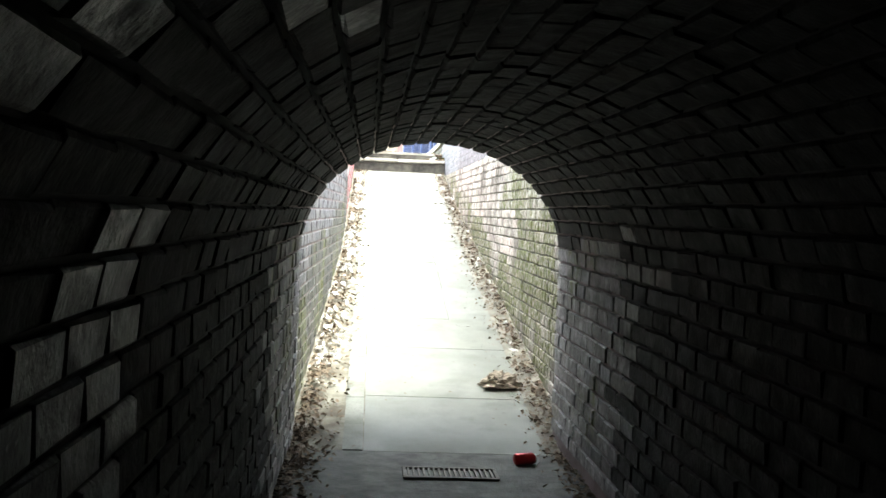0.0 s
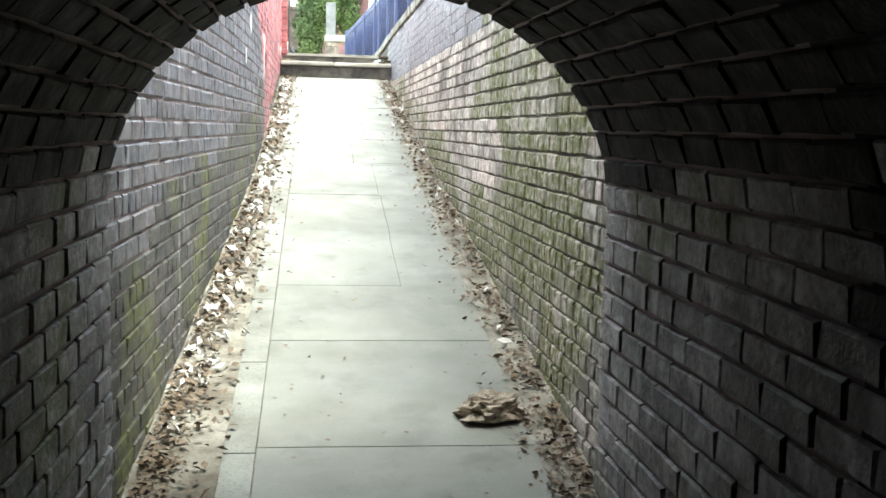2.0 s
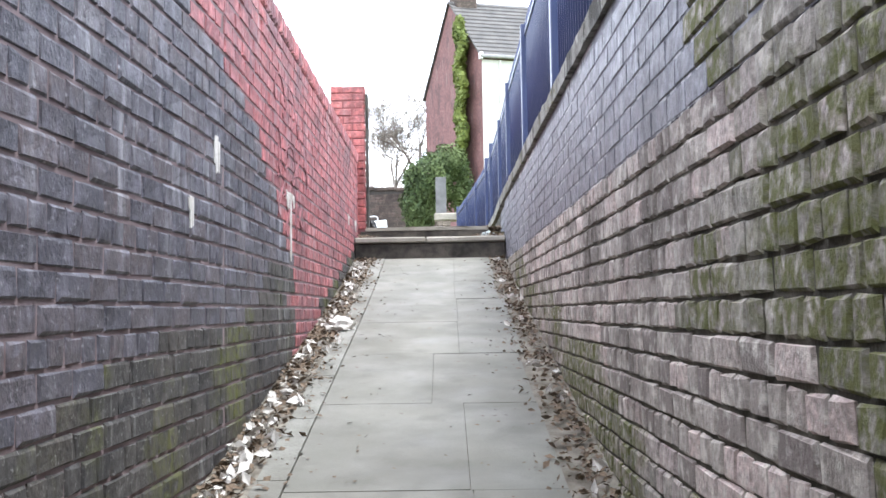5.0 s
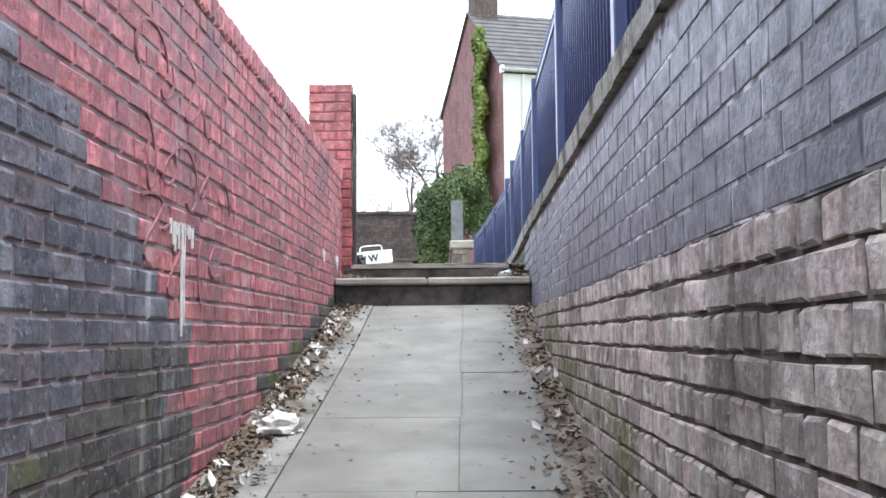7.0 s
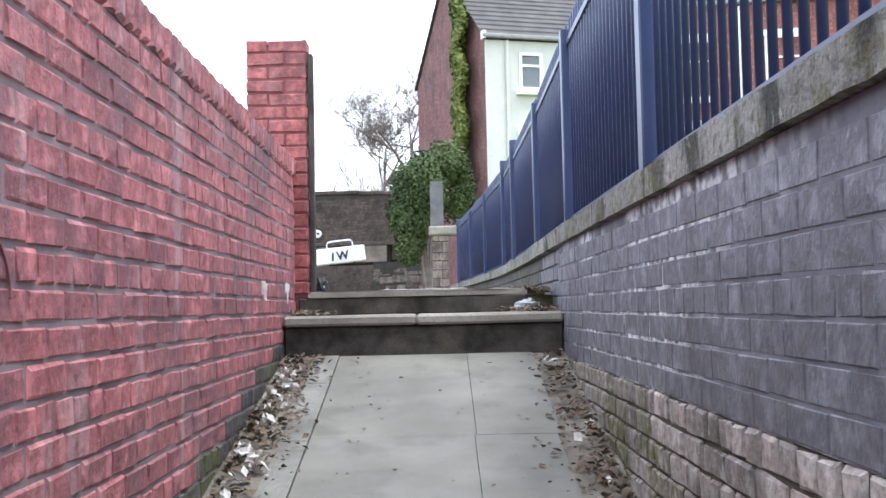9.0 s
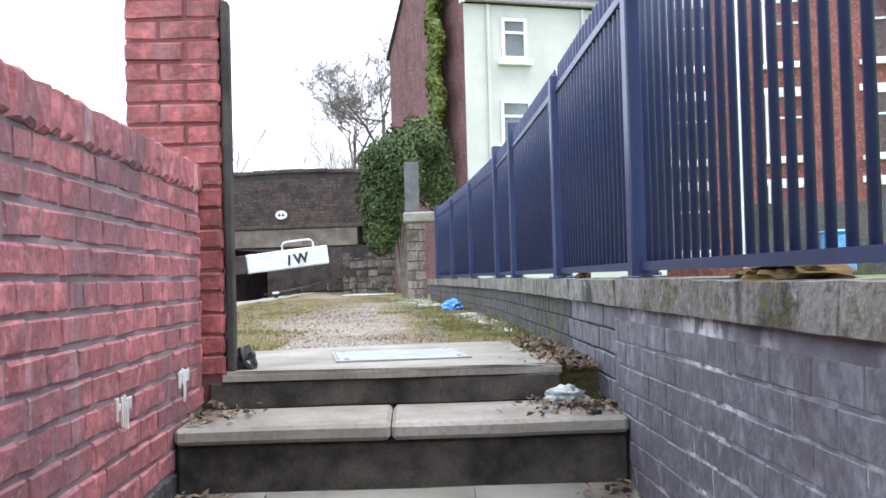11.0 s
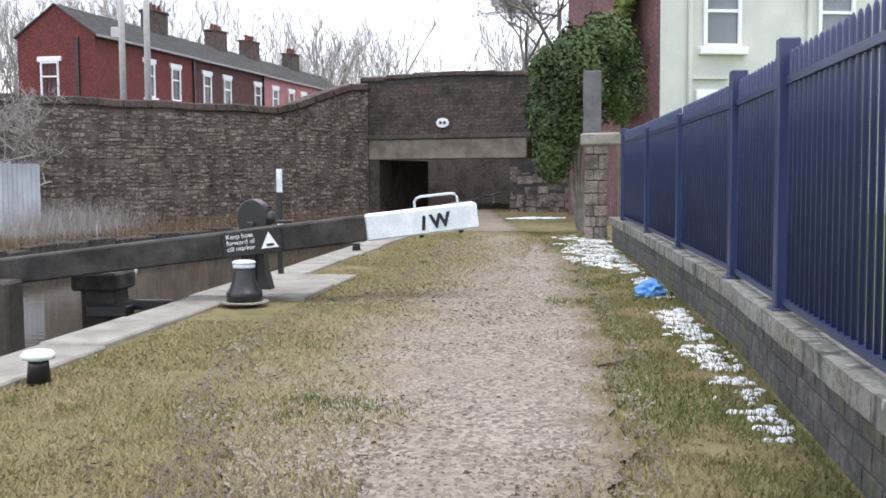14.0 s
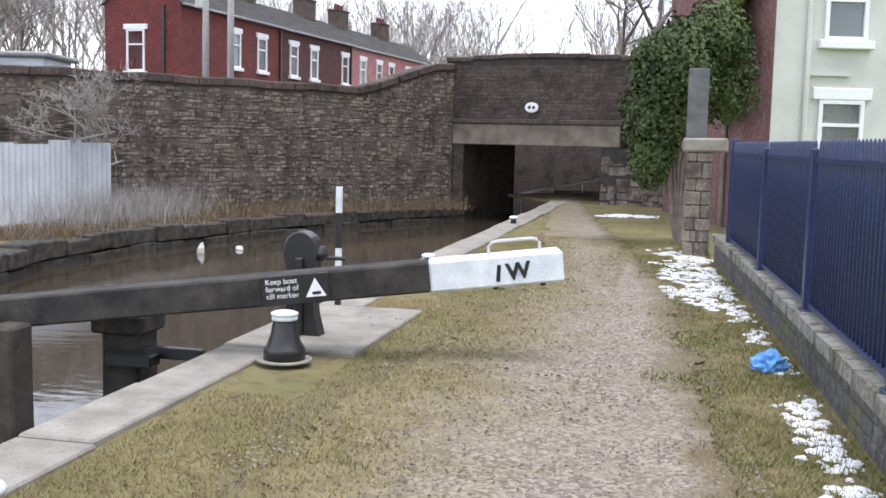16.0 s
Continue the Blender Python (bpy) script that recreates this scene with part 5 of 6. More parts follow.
def make_cream_house():
    front = Vector((1.37, 40.0, 0))
    far = Vector((-0.43, 46.3, 0))
    d = far - front
    # ridge runs away to the right from the ivy-clad gable
    ang = math.atan2(d.y, d.x) - math.pi / 2
    h = gabled("cream_house", "tall house with cream rendered front and brick gable under slates", front, ang, d.length, 5.0, -0.1, 6.75, 9.3, M_gable)
    part("render", bx(0.0, 5.0, -0.05, -0.004, 0.0, 6.6), M_render, h, "cream-painted render")
    for z, w, hh in ((5.35, 0.62, 0.95), (3.35, 0.75, 1.05), (1.15, 0.8, 1.2)):
        for x in (1.2, 3.5):
            window(h, Matrix.Translation((x, -0.08, z)), w, hh, lintel=(z < 2))
    for a, b in ((0.52, 6.6), (2.9, 6.6)):
        part("downpipe", bx(a, a + 0.08, -0.14, -0.054, 0.2, b, bevel=0.02), M_render, h)
    part("pipe", bx(0.6, 1.3, -0.12, -0.06, 2.75, 2.81), M_render, h)
    chimney(h, 0.45, d.length / 2, 8.6, 10.7, 0.7, 0.9, 2)
    part("bargeboard", bx(-0.10, -0.02, -0.2, 0.0, 6.6, 6.8), M_upvc, h)
    return h, front, d


CREAM, CREAM_P, CREAM_D = make_cream_house()


def make_red_building():
    h = gabled("brick_building", "large red brick building with white sash windows behind the lawn", Vector((6.9, 47.5, 0)), radians(-10), 9.0, 26.0, 0.0, 9.5, 12.0, M_mill)
    for z in (0.9, 3.6, 6.4):
        for x in (1.6, 4.4, 7.2, 10.0, 12.8, 15.6, 18.4, 21.2):
            window(h, Matrix.Translation((x, -0.03, z)), 1.2, 1.9)
    for x in (3.0, 11.4, 19.6):
        part("downpipe", bx(x, x + 0.1, -0.12, -0.02, 0.2, 9.3), M_upvc, h)
    w = structure("wall_yard", bx(8.2, 34, 40.6, 40.85, 0.1, 1.9), M_lowbrick, "dark yard wall beyond the lawn", "wall")
    b = thing("wheelie_bin", "blue plastic wheelie bin on the lawn's edge", "bin", m=pose(9.6, 39.4, 0.16))
    part("body", bx(-0.28, 0.28, -0.33, 0.33, 0.08, 0.95, bevel=0.04), M_bag, b)
    part("lid", bx(-0.30, 0.30, -0.36, 0.36, 0.952, 1.03, bevel=0.03), M_bag, b)
    for sx in (-0.25, 0.25):
        part("wheel", rings(bmesh.new(), [(0.1, -0.03), (0.1, 0.03)], 14, Matrix.Translation((sx, 0.33, 0.1)) @ Matrix.Rotation(radians(90), 4, 'Y')), M_black, b)


make_red_building()


# ---- trees, ivy and plants ----
def tree(name, label, x, y, z, height, seed, levels=5, mat=None, r0=0.16, spread=0.5):
    r = random.Random(seed)
    t = thing(name, label, "tree")
    trunk, crown = bmesh.new(), bmesh.new()

    def grow(bm, p, d, ln, rad, lev):
        q = p + d * ln
        mid = p + d * ln * 0.5 + Vector((r.uniform(-1, 1), r.uniform(-1, 1), r.uniform(-0.3, 0.6))) * ln * 0.06
        tube(bm, [p, mid, q], rad, rad * 0.68, 6 if lev > 2 else 3)
        if lev == 0:
            return
        for k in range(r.choice((3, 4)) if lev < 4 else 3):
            v = Vector((r.uniform(-1, 1), r.uniform(-1, 1), r.uniform(-0.2, 0.9))).normalized()
            dd = (d * (1 - spread) + v * spread).normalized()
            s = r.uniform(0.45, 1.0)
            grow(crown, p + (q - p) * s, dd, ln * r.uniform(0.58, 0.8), max(rad * 0.58, 0.005), lev - 1)
    grow(trunk, Vector((x, y, z)), Vector((0.03, 0, 1)), height * 0.33, r0, levels)
    part("trunk", trunk, mat or M_bark, t)
    part("crown", crown, mat or M_bark, t)
    return t


tree("bare_tree", "bare winter tree behind the bridge parapet", -1.0, 50.6, 2.0, 8.2, 4, 7, r0=0.10, spread=0.6)
tree("bare_tree", "bare winter tree close behind the ivy bush", -1.9, 52.5, 2.0, 7.6, 9, 7, r0=0.09, spread=0.6)
for k, (x, y, hgt) in enumerate(((-24, 62, 8), (-28, 60, 9), (-26, 68, 8.5), (-31, 66, 10), (-22.5, 70, 8))):
    tree("bare_tree", "slender bare winter tree beyond the terrace", x, y, 1.6, hgt, 20 + k, 5, r0=0.12, spread=0.45)


def far_woods():
    verts, faces = [], []
    r = random.Random(31)

    def twig(p, d, ln, rad, lev):
        q = p + d * ln
        s = Vector((1, 0.35, 0)).normalized() * rad
        o = len(verts)
        verts.extend([tuple(p - s), tuple(p + s), tuple(q + s * 0.5), tuple(q - s * 0.5)])
        faces.append((o, o + 1, o + 2, o + 3))
        if lev:
            for k in range(4):
                v = Vector((r.uniform(-1, 1), r.uniform(-1, 1), r.uniform(0, 1))).normalized()
                twig(p + (q - p) * r.uniform(0.4, 1), (d * 0.5 + v * 0.5).normalized(), ln * r.uniform(0.5, 0.75), rad * 0.5, lev - 1)
    for k in range(150):
        x = r.uniform(-110, 12)
        y = r.uniform(100, 140)
        twig(Vector((x, y, 1.0)), Vector((r.uniform(-0.05, 0.05), 0, 1)), r.uniform(7.0, 9.5) * (1.3 if x < -34 else 0.85), 0.15, 4)
    soup("distant_woods", verts, faces, M_farwood, label="hazy bare winter woods on the skyline")


M_farwood = plain("hazy_bare_wood", (0.26, 0.235, 0.225), (0.2, 0.18, 0.17), 0.95)
far_woods()


def leaf_cloud(verts, faces, centre, radii, count, size, r, shell=0.55):
    for k in range(count):
        v = Vector((r.gauss(0, 1), r.gauss(0, 1), r.gauss(0, 1))).normalized()
        f = shell + (1 - shell) * r.random() ** 0.5
        f *= 1 + 0.28 * noise.noise(v * 2.3 + Vector(centre))
        p = Vector(centre) + Vector((v.x * radii[0], v.y * radii[1], v.z * radii[2])) * f
        n = (v + Vector((r.uniform(-1, 1), r.uniform(-1, 1), r.uniform(-0.6, 1))) * 0.8).normalized()
        a = n.orthogonal().normalized()
        a = Matrix.Rotation(r.uniform(0, 6.3), 3, n) @ a
        b = n.cross(a)
        s = size * r.uniform(0.6, 1.3)
        o = len(verts)
        verts.extend([tuple(p - a * s), tuple(p + b * s * 0.55 + n * s * 0.15), tuple(p + a * s), tuple(p - b * s * 0.55 + n * s * 0.15)])
        faces.append((o, o + 1, o + 2, o + 3))


def make_ivy():
    r = random.Random(12)
    ivy = thing("ivy_bush", "dense dark green ivy bush hanging over the gate pier and abutment", "shrub")
    v, f = [], []
    for c, rad, n in (((-0.2, 37.6, 2.7), (0.62, 0.7, 0.75), 3400), ((-0.5, 37.7, 2.0), (0.55, 0.6, 0.75), 2400), ((0.3, 37.9, 3.15), (0.6, 0.6, 0.55), 2200),
                      ((-0.55, 37.7, 1.35), (0.36, 0.45, 0.55), 1200), ((-0.68, 37.8, 2.75), (0.3, 0.5, 0.4), 800), ((0.55, 38.2, 2.5), (0.5, 0.5, 0.7), 1200)):
        leaf_cloud(v, f, c, rad, n * 2, 0.043, r, 0.35)
    soup("foliage", v, f, M_ivy, ivy, kind="")
    bm = bmesh.new()
    for k in range(9):
        a = r.uniform(0, 6.3)
        tube(bm, [(-0.1, 37.9, -0.1), (-0.2 + 0.2 * math.cos(a), 37.8, 1.2), (-0.25 + 0.6 * math.cos(a), 37.7 + 0.4 * math.sin(a), 2.6)], 0.05, 0.015, 5)
    part("stem", bm, M_bark, ivy)
    climb = thing("climbing_ivy", "yellow-green ivy climbing the brick gable of the tall house", "climber")
    v, f = [], []
    u = CREAM_D.normalized()
    n = Vector((-u.y, u.x, 0))
    n = n if n.x < 0 else -n
    for k in range(46):
        z = 2.2 + 5.9 * k / 45
        s = 2.0 + 0.2 * math.sin(k * 0.6) - 0.2 * (k / 45)
        w = 1.9 - 0.7 * (k / 45) + 0.2 * math.sin(k * 1.3)
        c = CREAM_P + u * s + n * 0.1 + Vector((0, 0, z))
        leaf_cloud(v, f, c, (0.2, w, 0.24), 240, 0.075, r, 0.1)
    soup("foliage", v, f, M_ivy2, climb, kind="")
    bm = bmesh.new()
    tube(bm, [CREAM_P + u * 2.2 + n * 0.05 + Vector((0, 0, z)) for z in (0.0, 2, 4, 6, 8)], 0.06, 0.02, 6)
    part("stem", bm, M_bark, climb)


make_ivy()


def blades(name, label, spots, mat, hmin, hmax, w, seed, lean=0.5):
    r = random.Random(seed)
    v, f = [], []
    for x, y, z, k in spots:
        h = r.uniform(hmin, hmax) * k
        a = r.uniform(0, 6.3)
        dx, dy = math.cos(a) * w, math.sin(a) * w
        b = r.uniform(0, 6.3)
        lx, ly = math.cos(b) * h * lean * r.random(), math.sin(b) * h * lean * r.random()
        o = len(v)
        v.extend([(x - dx, y - dy, z), (x + dx, y + dy, z), (x + lx, y + ly, z + h)])
        f.append((o, o + 1, o + 2))
    return soup(name, v, f, mat, label=label)


def make_grass():
    r = random.Random(77)
    dry, green = [], []
    for k in range(260000):
        y = 21.2 + (r.random() ** 1.9) * 17
        x = r.uniform(CANAL_X + 0.45, edge_x(y) - 0.01)
        if -0.95 < x < 0.62 and y < 22.15:
            continue
        inner = path_l(y) < x < path_r(y)
        d = min(abs(x - path_l(y)), abs(x - path_r(y)))
        n = noise.noise(Vector((x * 1.3, y * 1.3, 0))) + 0.5 * noise.noise(Vector((x * 5, y * 5, 3)))
        if inner and r.random() < smooth(-0.2 if x < -0.75 else -0.3, 0.95 if x < -0.75 else 0.25, d - 0.4 * n):
            continue
        if n < -0.45 - 0.25 * r.random():
            continue
        if x < CANAL_X + 1.0 and 26.9 < y < 29.6:
            continue
        (green if (x > path_r(y) and n + 0.25 * r.random() > -0.02) or n > 0.62 else dry).append((x, y, -0.028 if inner else -0.045, 1.0))
    blades("grass", "short straw-coloured winter grass on the towpath verge", dry, M_grass, 0.010, 0.032, 0.0035, 1, 1.2)
    blades("grass", "short green grass along the foot of the low wall", green, M_green, 0.012, 0.042, 0.0035, 2, 1.1)
    # dead stems along the far wall and bank
    stems, pale = [], []
    for k in range(9000):
        s = r.uniform(0.5, WALL_L - 0.4)
        p = WALL_S + WALL_U * s + WALL_N * r.random() ** 1.5 * 1.5
        if p.x < -24:
            continue
        stems.append((p.x, p.y, -0.28, 1.0 + 0.5 * noise.noise(Vector((s * 0.7, 0, 1)))))
    blades("dead_stems", "brown dead weeds along the foot of the canal wall", stems, M_drystem, 0.08, 0.42, 0.009, 3, 1.1)
    for k in range(2600):
        p = Vector((-10.9 + r.gauss(0, 0.45), 40.4 + r.gauss(0, 1.6), -0.28))
        pale.append((p.x, p.y, p.z, 1.0))
    blades("dead_stems", "pale dry stalks in front of the hoarding", pale, M_frost, 0.25, 0.9, 0.006, 4, 0.8)
    short = []
    for k in range(9000):
        q = r.random()
        pts = [(-9.9, 35.6), (-9.85, 38.3), (-8.7, 43.1), (-7.25, 46.6), (-5.85, 49.2)]
        i = min(3, int(q * 4))
        t = q * 4 - i
        x = pts[i][0] + (pts[i + 1][0] - pts[i][0]) * t - r.random() * 1.6
        y = pts[i][1] + (pts[i + 1][1] - pts[i][1]) * t + r.random() * 0.4
        short.append((x, y, -0.28, 1.0))
    blades("grass", "dead grass tufts along the far bank", short, M_drystem, 0.05, 0.22, 0.012, 5, 0.9)


make_grass()
bush = tree("bare_bush", "tangled frosty bare bush by the hoarding", -12.45, 40.95, -0.3, 4.6, 51, 6, mat=M_frost, r0=0.05, spread=0.72)


# ---- street furniture beyond the wall ----
def lamp(x, y, h, head):
    p = thing("street_pole", "pale grey street pole beyond the canal wall", "pole", "street poles", pose(x, y, 2.0))
    part("shaft", rings(bmesh.new(), [(0.11, 0.0), (0.10, h * 0.5), (0.075, h)], 12), M_paleppost, p, smooth=True)
    if head:
        part("sign_box", bx(-0.35, -0.06, -0.08, 0.08, 3.6, 3.95, bevel=0.02), M_paleppost, p)
    return p


M_paleppost = plain("pale_pole_paint", (0.52, 0.51, 0.48), (0.42, 0.41, 0.39), 0.6)
lamp(-15.3, 53.2, 8.5, True)
lamp(-14.25, 52.8, 8.5, False)

shed = thing("pale_cabin", "pale metal cabin roof rising beyond the wall", "cabin", m=pose(-20.9, 49.0, 2.0, 0, 0, 14))
part("wall", bx(-2.6, 2.6, -1.2, 1.2, 0, 1.6, bevel=0.03), M_metal, shed)
part("roof", bx(-2.8, 2.8, -1.4, 1.4, 1.602, 1.76, bevel=0.05), M_grey, shed)


# ---- litter and small things ----
def crumple(name, label, cat, x, y, z, sx, sy, sz, mat, seed, yaw=0.0, amp=0.45, sub=3):
    bm = bmesh.new()
    bmesh.ops.create_icosphere(bm, subdivisions=sub, radius=1.0)
    for v in bm.verts:
        n = v.co.normalized()
        k = 1 + amp * noise.noise(n * 2.2 + Vector((seed, 0, 0))) + amp * 0.6 * noise.noise(n * 5.5 + Vector((0, seed, 0)))
        v.co = Vector((n.x * k * sx, n.y * k * sy, max(n.z * k, -0.35) * sz))
    ob = tagged(part(name, bm, mat), label, cat)
    ob.matrix_world = pose(x, y, z, 0, 0, yaw)
    return ob


crumple("plastic_bag", "crumpled bright blue plastic bag on the grass", "bag", 0.50, 28.6, 0.0, 0.12, 0.10, 0.10, M_bag, 1.0)
for mx, my, ms in ((0.93, 18.75, 0.16), (0.97, 19.1, 0.12), (0.90, 21.6, 0.06)):
    crumple("moss_clump", "brown and green moss clump growing on the stone coping", "moss", mx, my, 0.337, ms * 0.6, ms, 0.035, M_mossclump, my, 0, 0.6)
crumple("cloth_rag", "dirty crumpled cloth lying in the gutter", "rag", 0.47, 8.82, floor_z(8.82) + 0.03, 0.14, 0.09, 0.07, M_rag, 2.0, 20, 0.5, 4)
crumple("paper_litter", "crumpled white paper in the gutter", "litter", -0.60, 16.35, floor_z(16.35) + 0.03, 0.10, 0.07, 0.07, M_paper, 3.0, 30, 0.55)
crumple("bin_bag", "small crumpled black bag at the foot of the post", "bag", -0.68, 20.72, 0.02, 0.05, 0.05, 0.07, M_black, 4.0)
crumple("plastic_litter", "torn clear plastic litter on the step", "litter", 0.62, 20.42, -0.12, 0.08, 0.06, 0.04, M_can2, 5.0, 0, 0.55)
crumple("litter_scrap", "small white scrap of litter on the water", "litter", -8.6, 38.8, -0.65, 0.07, 0.05, 0.16, M_paper, 6.0, 0, 0.5, 2)
crumple("litter_scrap", "small white scrap of litter on the water", "litter", -8.2, 39.6, -0.65, 0.08, 0.06, 0.07, M_paper, 7.0, 0, 0.5, 2)
can = thing("drinks_can", "red drinks can lying in the gutter", "can", m=pose(0.43, 7.36, floor_z(7.36) + 0.035, 0, 90, 15))
part("body", rings(bmesh.new(), [(0.026, -0.062), (0.033, -0.054), (0.033, 0.05), (0.026, 0.06)], 16), M_can, can, smooth=True)
part("rim", rings(bmesh.new(), [(0.026, 0.0605), (0.027, 0.064), (0.02, 0.0645)], 16), M_steel, can)


def litter_leaves():
    r = random.Random(5)
    v, f = [], []
    for k in range(14000):
        y = r.uniform(RAMP0 - 1.4, STEP_Y - 0.03)
        heap = 0.5 + 0.7 * noise.noise(Vector((0, y * 1.3, 2)))
        if r.random() < 0.5:
            x = left_x(y) + 0.03 + abs(r.gauss(0, 0.11))
            if y > 8.9 and r.random() > heap + 0.3:
                continue
        else:
            x = XR - 0.03 - abs(r.gauss(0, 0.10))
            if y > 8.9 and r.random() > 0.42 + 0.6 * noise.noise(Vector((4, y * 1.9, 6))):
                continue
        if not left_x(y) < x < XR or (y < PORTAL and not TXC - THW < x < TXC + THW):
            continue
        z = floor_z(y) + 0.004 + r.random() * 0.045 * max(0.1, heap)
        s = r.uniform(0.008, 0.026)
        n = Vector((r.gauss(0, 0.5), r.gauss(0, 0.5), 1)).normalized()
        a = Matrix.Rotation(r.uniform(0, 6.3), 3, n) @ n.orthogonal().normalized()
        b = n.cross(a)
        p = Vector((x, y, z))
        o = len(v)
        v.extend([tuple(p - a * s), tuple(p + b * s * 0.6 + n * s * 0.3), tuple(p + a * s), tuple(p - b * s * 0.6)])
        f.append((o, o + 1, o + 2, o + 3))
    for k in range(420):
        y, x = r.uniform(8.0, STEP_Y - 0.1), r.choice((-1, 1)) * r.random() ** 0.5 * 0.5 + 0.05
        s, a, z, o = r.uniform(0.005, 0.016), r.uniform(0, 6.3), floor_z(y) + 0.006, len(v)
        c, d = math.cos(a) * s, math.sin(a) * s
        v.extend([(x - c, y - d, z), (x + d * 0.6, y - c * 0.6, z + s * 0.3), (x + c, y + d, z + s * 0.2), (x - d * 0.6, y + c * 0.6, z)])
        f.append((o, o + 1, o + 2, o + 3))
    soup("leaf_litter", v, f, M_leaf, label="dead brown leaves and twigs heaped in the gutters")
    v, f = [], []
    for k in range(260):
        y = r.uniform(8.6, 19.8)
        x = left_x(y) + 0.05 + abs(r.gauss(0, 0.09)) if r.random() < 0.85 else XR - 0.05 - abs(r.gauss(0, 0.07))
        leaf_cloud(v, f, (x, y, floor_z(y) + 0.03), (0.02, 0.02, 0.015), 3, r.uniform(0.012, 0.042), r)
    soup("litter_scraps", v, f, M_paper, label="pale scraps of litter scattered in the gutters")
    v, f = [], []
    for k in range(3800):
        y = r.uniform(STEP_Y + 0.02, 22.9)
        if y < SLAB_Y:
            z, x = -0.145, (XL + 0.03 + abs(r.gauss(0, 0.09)) if r.random() < 0.4 else XR - 0.03 - abs(r.gauss(0, 0.15)))
        else:
            z, x = -0.03, edge_x(y) - 0.02 - abs(r.gauss(0, 0.10))
            if x < 0.64 and y < 22.1:
                z = 0.003
        if r.random() > 0.62 + 0.7 * noise.noise(Vector((x * 3, y * 3, 5))) or (r.random() < (y - 21.6) * 0.8):
            continue
        s = r.uniform(0.006, 0.022)
        p = Vector((x, y, z + r.random() * 0.03 * (0.2 if z > 0 else 1)))
        n = Vector((r.gauss(0, 0.5), r.gauss(0, 0.5), 1)).normalized()
        a = Matrix.Rotation(r.uniform(0, 6.3), 3, n) @ n.orthogonal().normalized()
        b = n.cross(a)
        o = len(v)
        v.extend([tuple(p - a * s), tuple(p + b * s * 0.6 + n * s * 0.3), tuple(p + a * s), tuple(p - b * s * 0.6)])
        f.append((o, o + 1, o + 2, o + 3))
    soup("leaf_litter", v, f, M_leaf, label="dark leaf litter and grit around the steps")
    # rubble and leaves where the steps meet the low wall
    for k in range(70):
        y = r.uniform(20.1, 22.6)
        x = edge_x(y) - 0.02 - abs(r.gauss(0, 0.10)) if y > 20.6 else r.choice((XL + 0.06 + abs(r.gauss(0, 0.06)), XR - 0.05 - abs(r.gauss(0, 0.1))))
        s = r.uniform(0.010, 0.028)
        z = -0.15 if y < 20.6 else -0.03
        crumple("rubble_stone", "small dark rubble stone beside the steps", "stone", x, y, z + s * 0.3, s, s * 0.8, s * 0.7, M_riser if k % 3 else M_leaf, k * 1.7, k * 40, 0.5, 1)


litter_leaves()


def make_snow():
    r = random.Random(19)
    v, f = [], []
    spots = [(0.69 - 0.05 * math.sin(y), y, 0.08 + 0.08 * r.random()) for y in [23.4 + 0.33 * k for k in range(24)] if r.random() < 0.55]
    spots += [(edge_x(y) - 0.17, y, 0.10 + 0.10 * r.random()) for y in [25.5 + 0.35 * k for k in range(26)] if r.random() < 0.7]
    spots += [(0.1 + r.uniform(-0.3, 0.25), y, 0.16 + 0.14 * r.random()) for y in [31.6 + 0.3 * k for k in range(18)]]
    spots += [(-1.2 + r.uniform(-0.5, 0.5), 44.2 + r.uniform(-0.2, 0.2), 0.3) for k in range(6)]
    for cx, cy, s in spots:
        for k in range(18):
            x, y, q = cx + r.gauss(0, s * 0.55), cy + r.gauss(0, s * 0.8), s * r.uniform(0.08, 0.42)
            if x + q > edge_x(min(y, 35)) - 0.02 and y < 35.6:
                continue
            o = len(v)
            v.append((x, y, -0.030))
            for i in range(10):
                a = 2 * math.pi * i / 10
                rr = q * (0.75 + 0.4 * r.random())
                v.append((x + rr * math.cos(a), y + rr * 0.8 * math.sin(a), -0.047))
                v.append((x + rr * 0.6 * math.cos(a), y + rr * 0.5 * math.sin(a), -0.035 + 0.004 * r.random()))
            for i in range(10):
                j = (i + 1) % 10
                f.append((o + 1 + 2 * i, o + 1 + 2 * j, o + 2 + 2 * j, o + 2 + 2 * i))
                f.append((o + 2 + 2 * i, o + 2 + 2 * j, o))
    soup("snow_patches", v, f, M_snow, label="thin patches of old melting snow on the verge")


make_snow()


def make_gravel():
    r = random.Random(23)
    v, f = [], []
    for k in range(22000):
        y = 21.9 + (r.random() ** 1.6) * 14
        x = r.uniform(path_l(y) - 0.25, path_r(y) + 0.15)
        if -0.95 < x < 0.6 and y < 22.1:
            continue
        s = r.uniform(0.004, 0.013)
        o = len(v)
        z = -0.028
        a = r.uniform(0, 6.3)
        c, d = math.cos(a) * s, math.sin(a) * s
        v.extend([(x - c, y - d, z), (x + d * 0.7, y - c * 0.7, z), (x + c, y + d, z), (x - d * 0.7, y + c * 0.7, z), (x + r.uniform(-s, s) * 0.3, y, z + s * r.uniform(0.5, 1.0))])
        f.extend([(o, o + 1, o + 4), (o + 1, o + 2, o + 4), (o + 2, o + 3, o + 4), (o + 3, o, o + 4)])
    soup("gravel", v, f, M_stones, label="loose grey and tan gravel on the path")


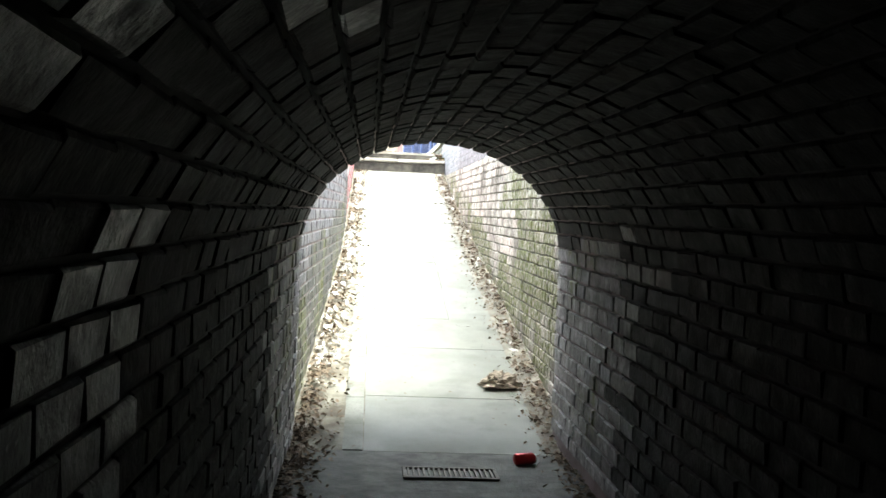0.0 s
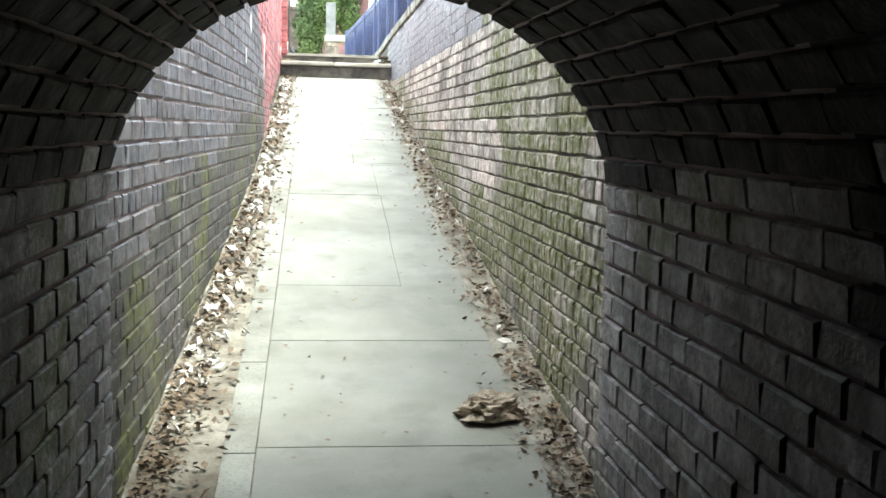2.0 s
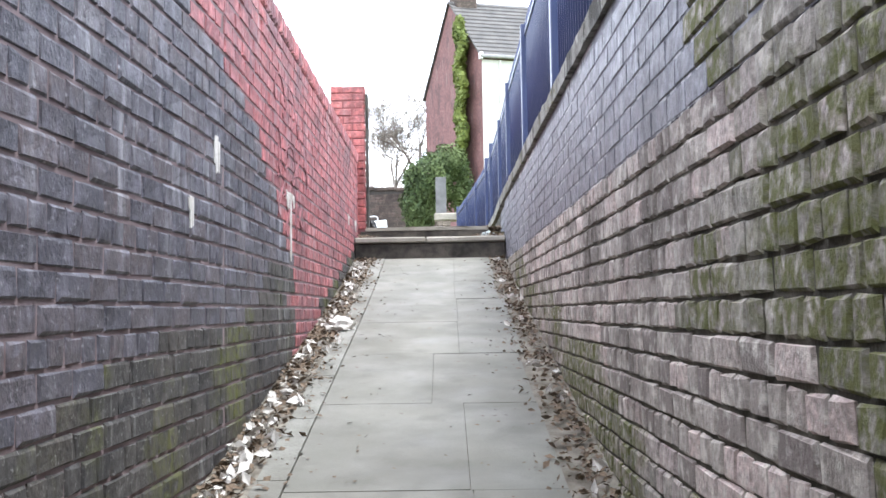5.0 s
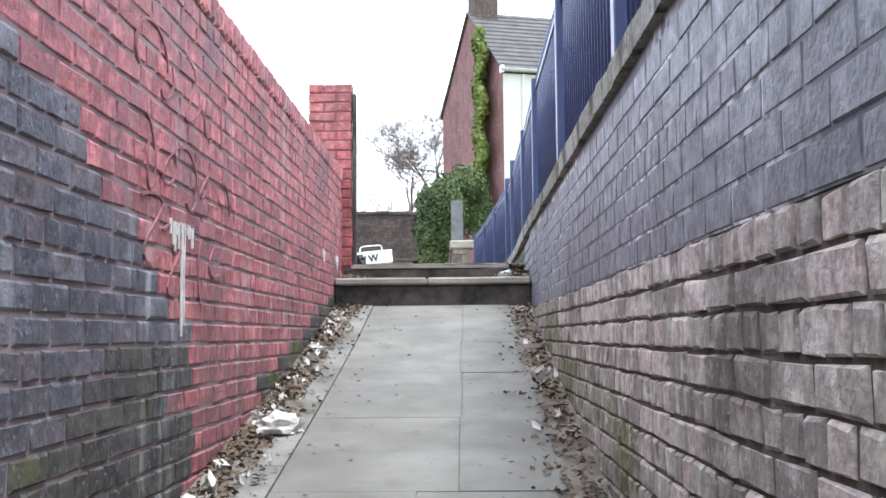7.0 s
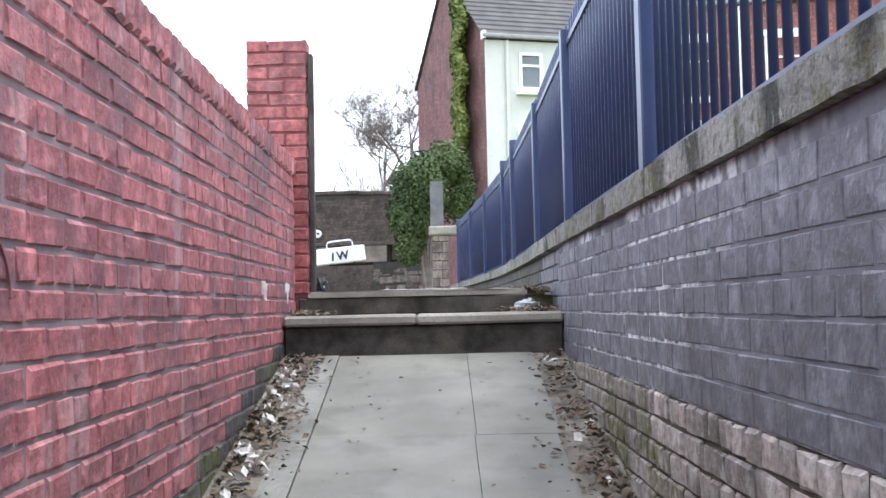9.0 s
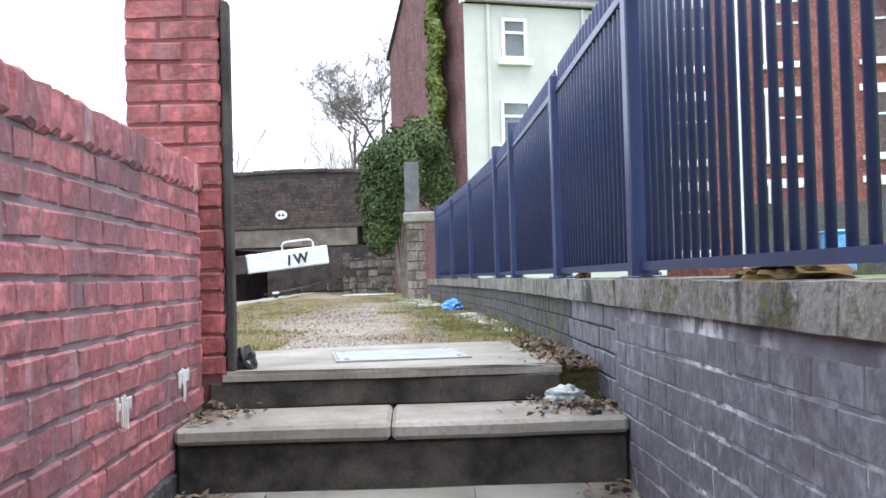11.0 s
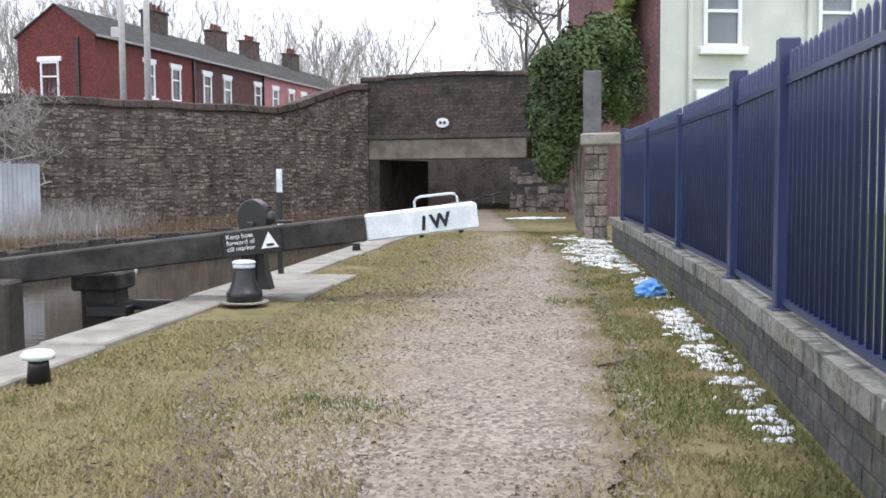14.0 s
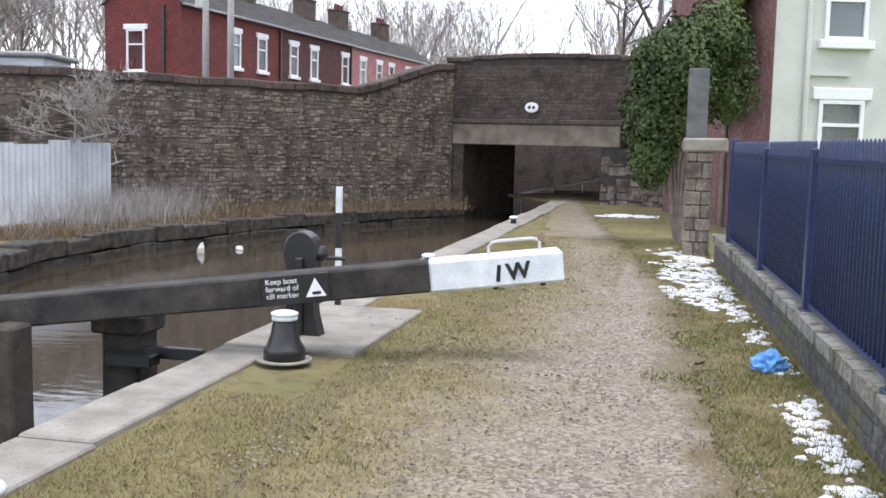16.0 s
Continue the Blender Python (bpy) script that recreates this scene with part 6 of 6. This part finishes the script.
def path_leaves():
    """Brown leaf fragments trodden into the turf and gravel."""
    r = random.Random(61)
    v, f = [], []
    for k in range(15000):
        y = 22.0 + (r.random() ** 1.5) * 14
        x = r.uniform(CANAL_X + 0.5, edge_x(y) - 0.03)
        n = noise.noise(Vector((x * 1.1, y * 0.9, 12))) + 0.5 * noise.noise(Vector((x * 4, y * 4, 2)))
        if n < -0.05 + 0.3 * r.random() and r.random() < 0.85 or (x > -0.5 and r.random() < 0.75) or (-0.95 < x < 0.62 and y < 22.15):
            continue
        s, a = r.uniform(0.005, 0.017), r.uniform(0, 6.3)
        c, d, z = math.cos(a) * s, math.sin(a) * s, -0.024 + r.random() * 0.012
        o = len(v)
        v.extend([(x - c, y - d, z), (x + d * 0.6, y - c * 0.6, z + s * r.random() * 0.6), (x + c, y + d, z), (x - d * 0.6, y + c * 0.6, z + s * r.random() * 0.6)])
        f.append((o, o + 1, o + 2, o + 3))
    soup("leaf_litter", v, f, M_pathleaf, label="brown leaf fragments trodden into the towpath turf")


M_pathleaf = grass_material("trodden_leaf_bits", (0.10, 0.06, 0.03), (0.17, 0.11, 0.055), (0.06, 0.042, 0.026))
path_leaves()
M_stones = grass_material("gravel_stones", (0.38, 0.345, 0.30), (0.24, 0.205, 0.17), (0.13, 0.11, 0.09))
make_gravel()


# ---- old paint on the alley walls ----
def ribbon_stroke(pts, w):
    """A flat sprayed line on the red wall through (y, z) points."""
    bm = bmesh.new()
    rows = []
    for i, (y, z) in enumerate(pts):
        (ya, za), (yb, zb) = pts[max(i - 1, 0)], pts[min(i + 1, len(pts) - 1)]
        d = math.hypot(yb - ya, zb - za) or 1.0
        ny, nz = -(zb - za) / d * w / 2, (yb - ya) / d * w / 2
        rows.append([bm.verts.new((x, y + k * ny, z + k * nz)) for x, k in ((XL + 0.004, -1), (XL + 0.0115, -1), (XL + 0.0115, 1), (XL + 0.004, 1))])
    for a, b in zip(rows, rows[1:]):
        for k in range(4):
            bm.faces.new((a[k], a[(k + 1) % 4], b[(k + 1) % 4], b[k]))
    bm.faces.new(rows[0][::-1])
    bm.faces.new(rows[-1])
    return bm


def drips():
    r = random.Random(41)
    # one broad spill with a long run, and smaller splashes
    for y, z, k, deep, long_run in ((15.28, -0.20, 13, 0.10, 0.44), (19.35, 0.03, 6, 0.07, 0.1), (20.15, 0.04, 7, 0.08, 0.12), (13.3, -0.2, 4, 0.12, 0.15), (12.9, -0.5, 3, 0.12, 0.12)):
        d = thing("paint_drips", "runs of old white paint down the alley bricks", "paint mark")
        for i in range(k):
            w = r.uniform(0.014, 0.036)
            yy = y + i * 0.026 + r.uniform(-0.008, 0.008)
            ln = long_run * r.uniform(0.85, 1.0) if i in (k // 2, k // 2 + 1) else deep * r.uniform(0.3, 1.3)
            x = left_x(yy) + 0.0115
            bm = bx(x - 0.006, x + 0.001, yy - w / 2, yy + w / 2, z - ln, z + r.uniform(-0.012, 0.012), bevel=0.0015)
            for v in bm.verts:
                if v.co.z < z - ln * 0.5:
                    v.co.y += (yy - v.co.y) * 0.45
            part("run", bm, M_paper, d)
    g = thing("graffiti", "faded dark sprayed scrawl on the red bricks", "graffiti")
    for i in range(15):
        y0, z0 = 15.0 + (i % 5) * 0.27 + r.uniform(-0.08, 0.08), 0.33 - (i // 5) * 0.32 + r.uniform(-0.06, 0.06)
        sy, sz, ph, tw = r.uniform(0.07, 0.14), r.uniform(0.08, 0.15), r.uniform(0, 6.3), r.uniform(0.6, 1.9)
        pts = [(y0 + sy * math.sin(tw * a + ph) + 0.03 * a - 0.06, z0 + sz * math.cos(a + ph)) for a in [0.3 * q for q in range(r.randint(9, 18))]]
        part("stroke", ribbon_stroke(pts, r.uniform(0.006, 0.015)), M_spray, g)


M_spray = plain("dark_spray_paint", (0.19, 0.085, 0.095), (0.30, 0.12, 0.13), 0.7, 0, 25)
drips()
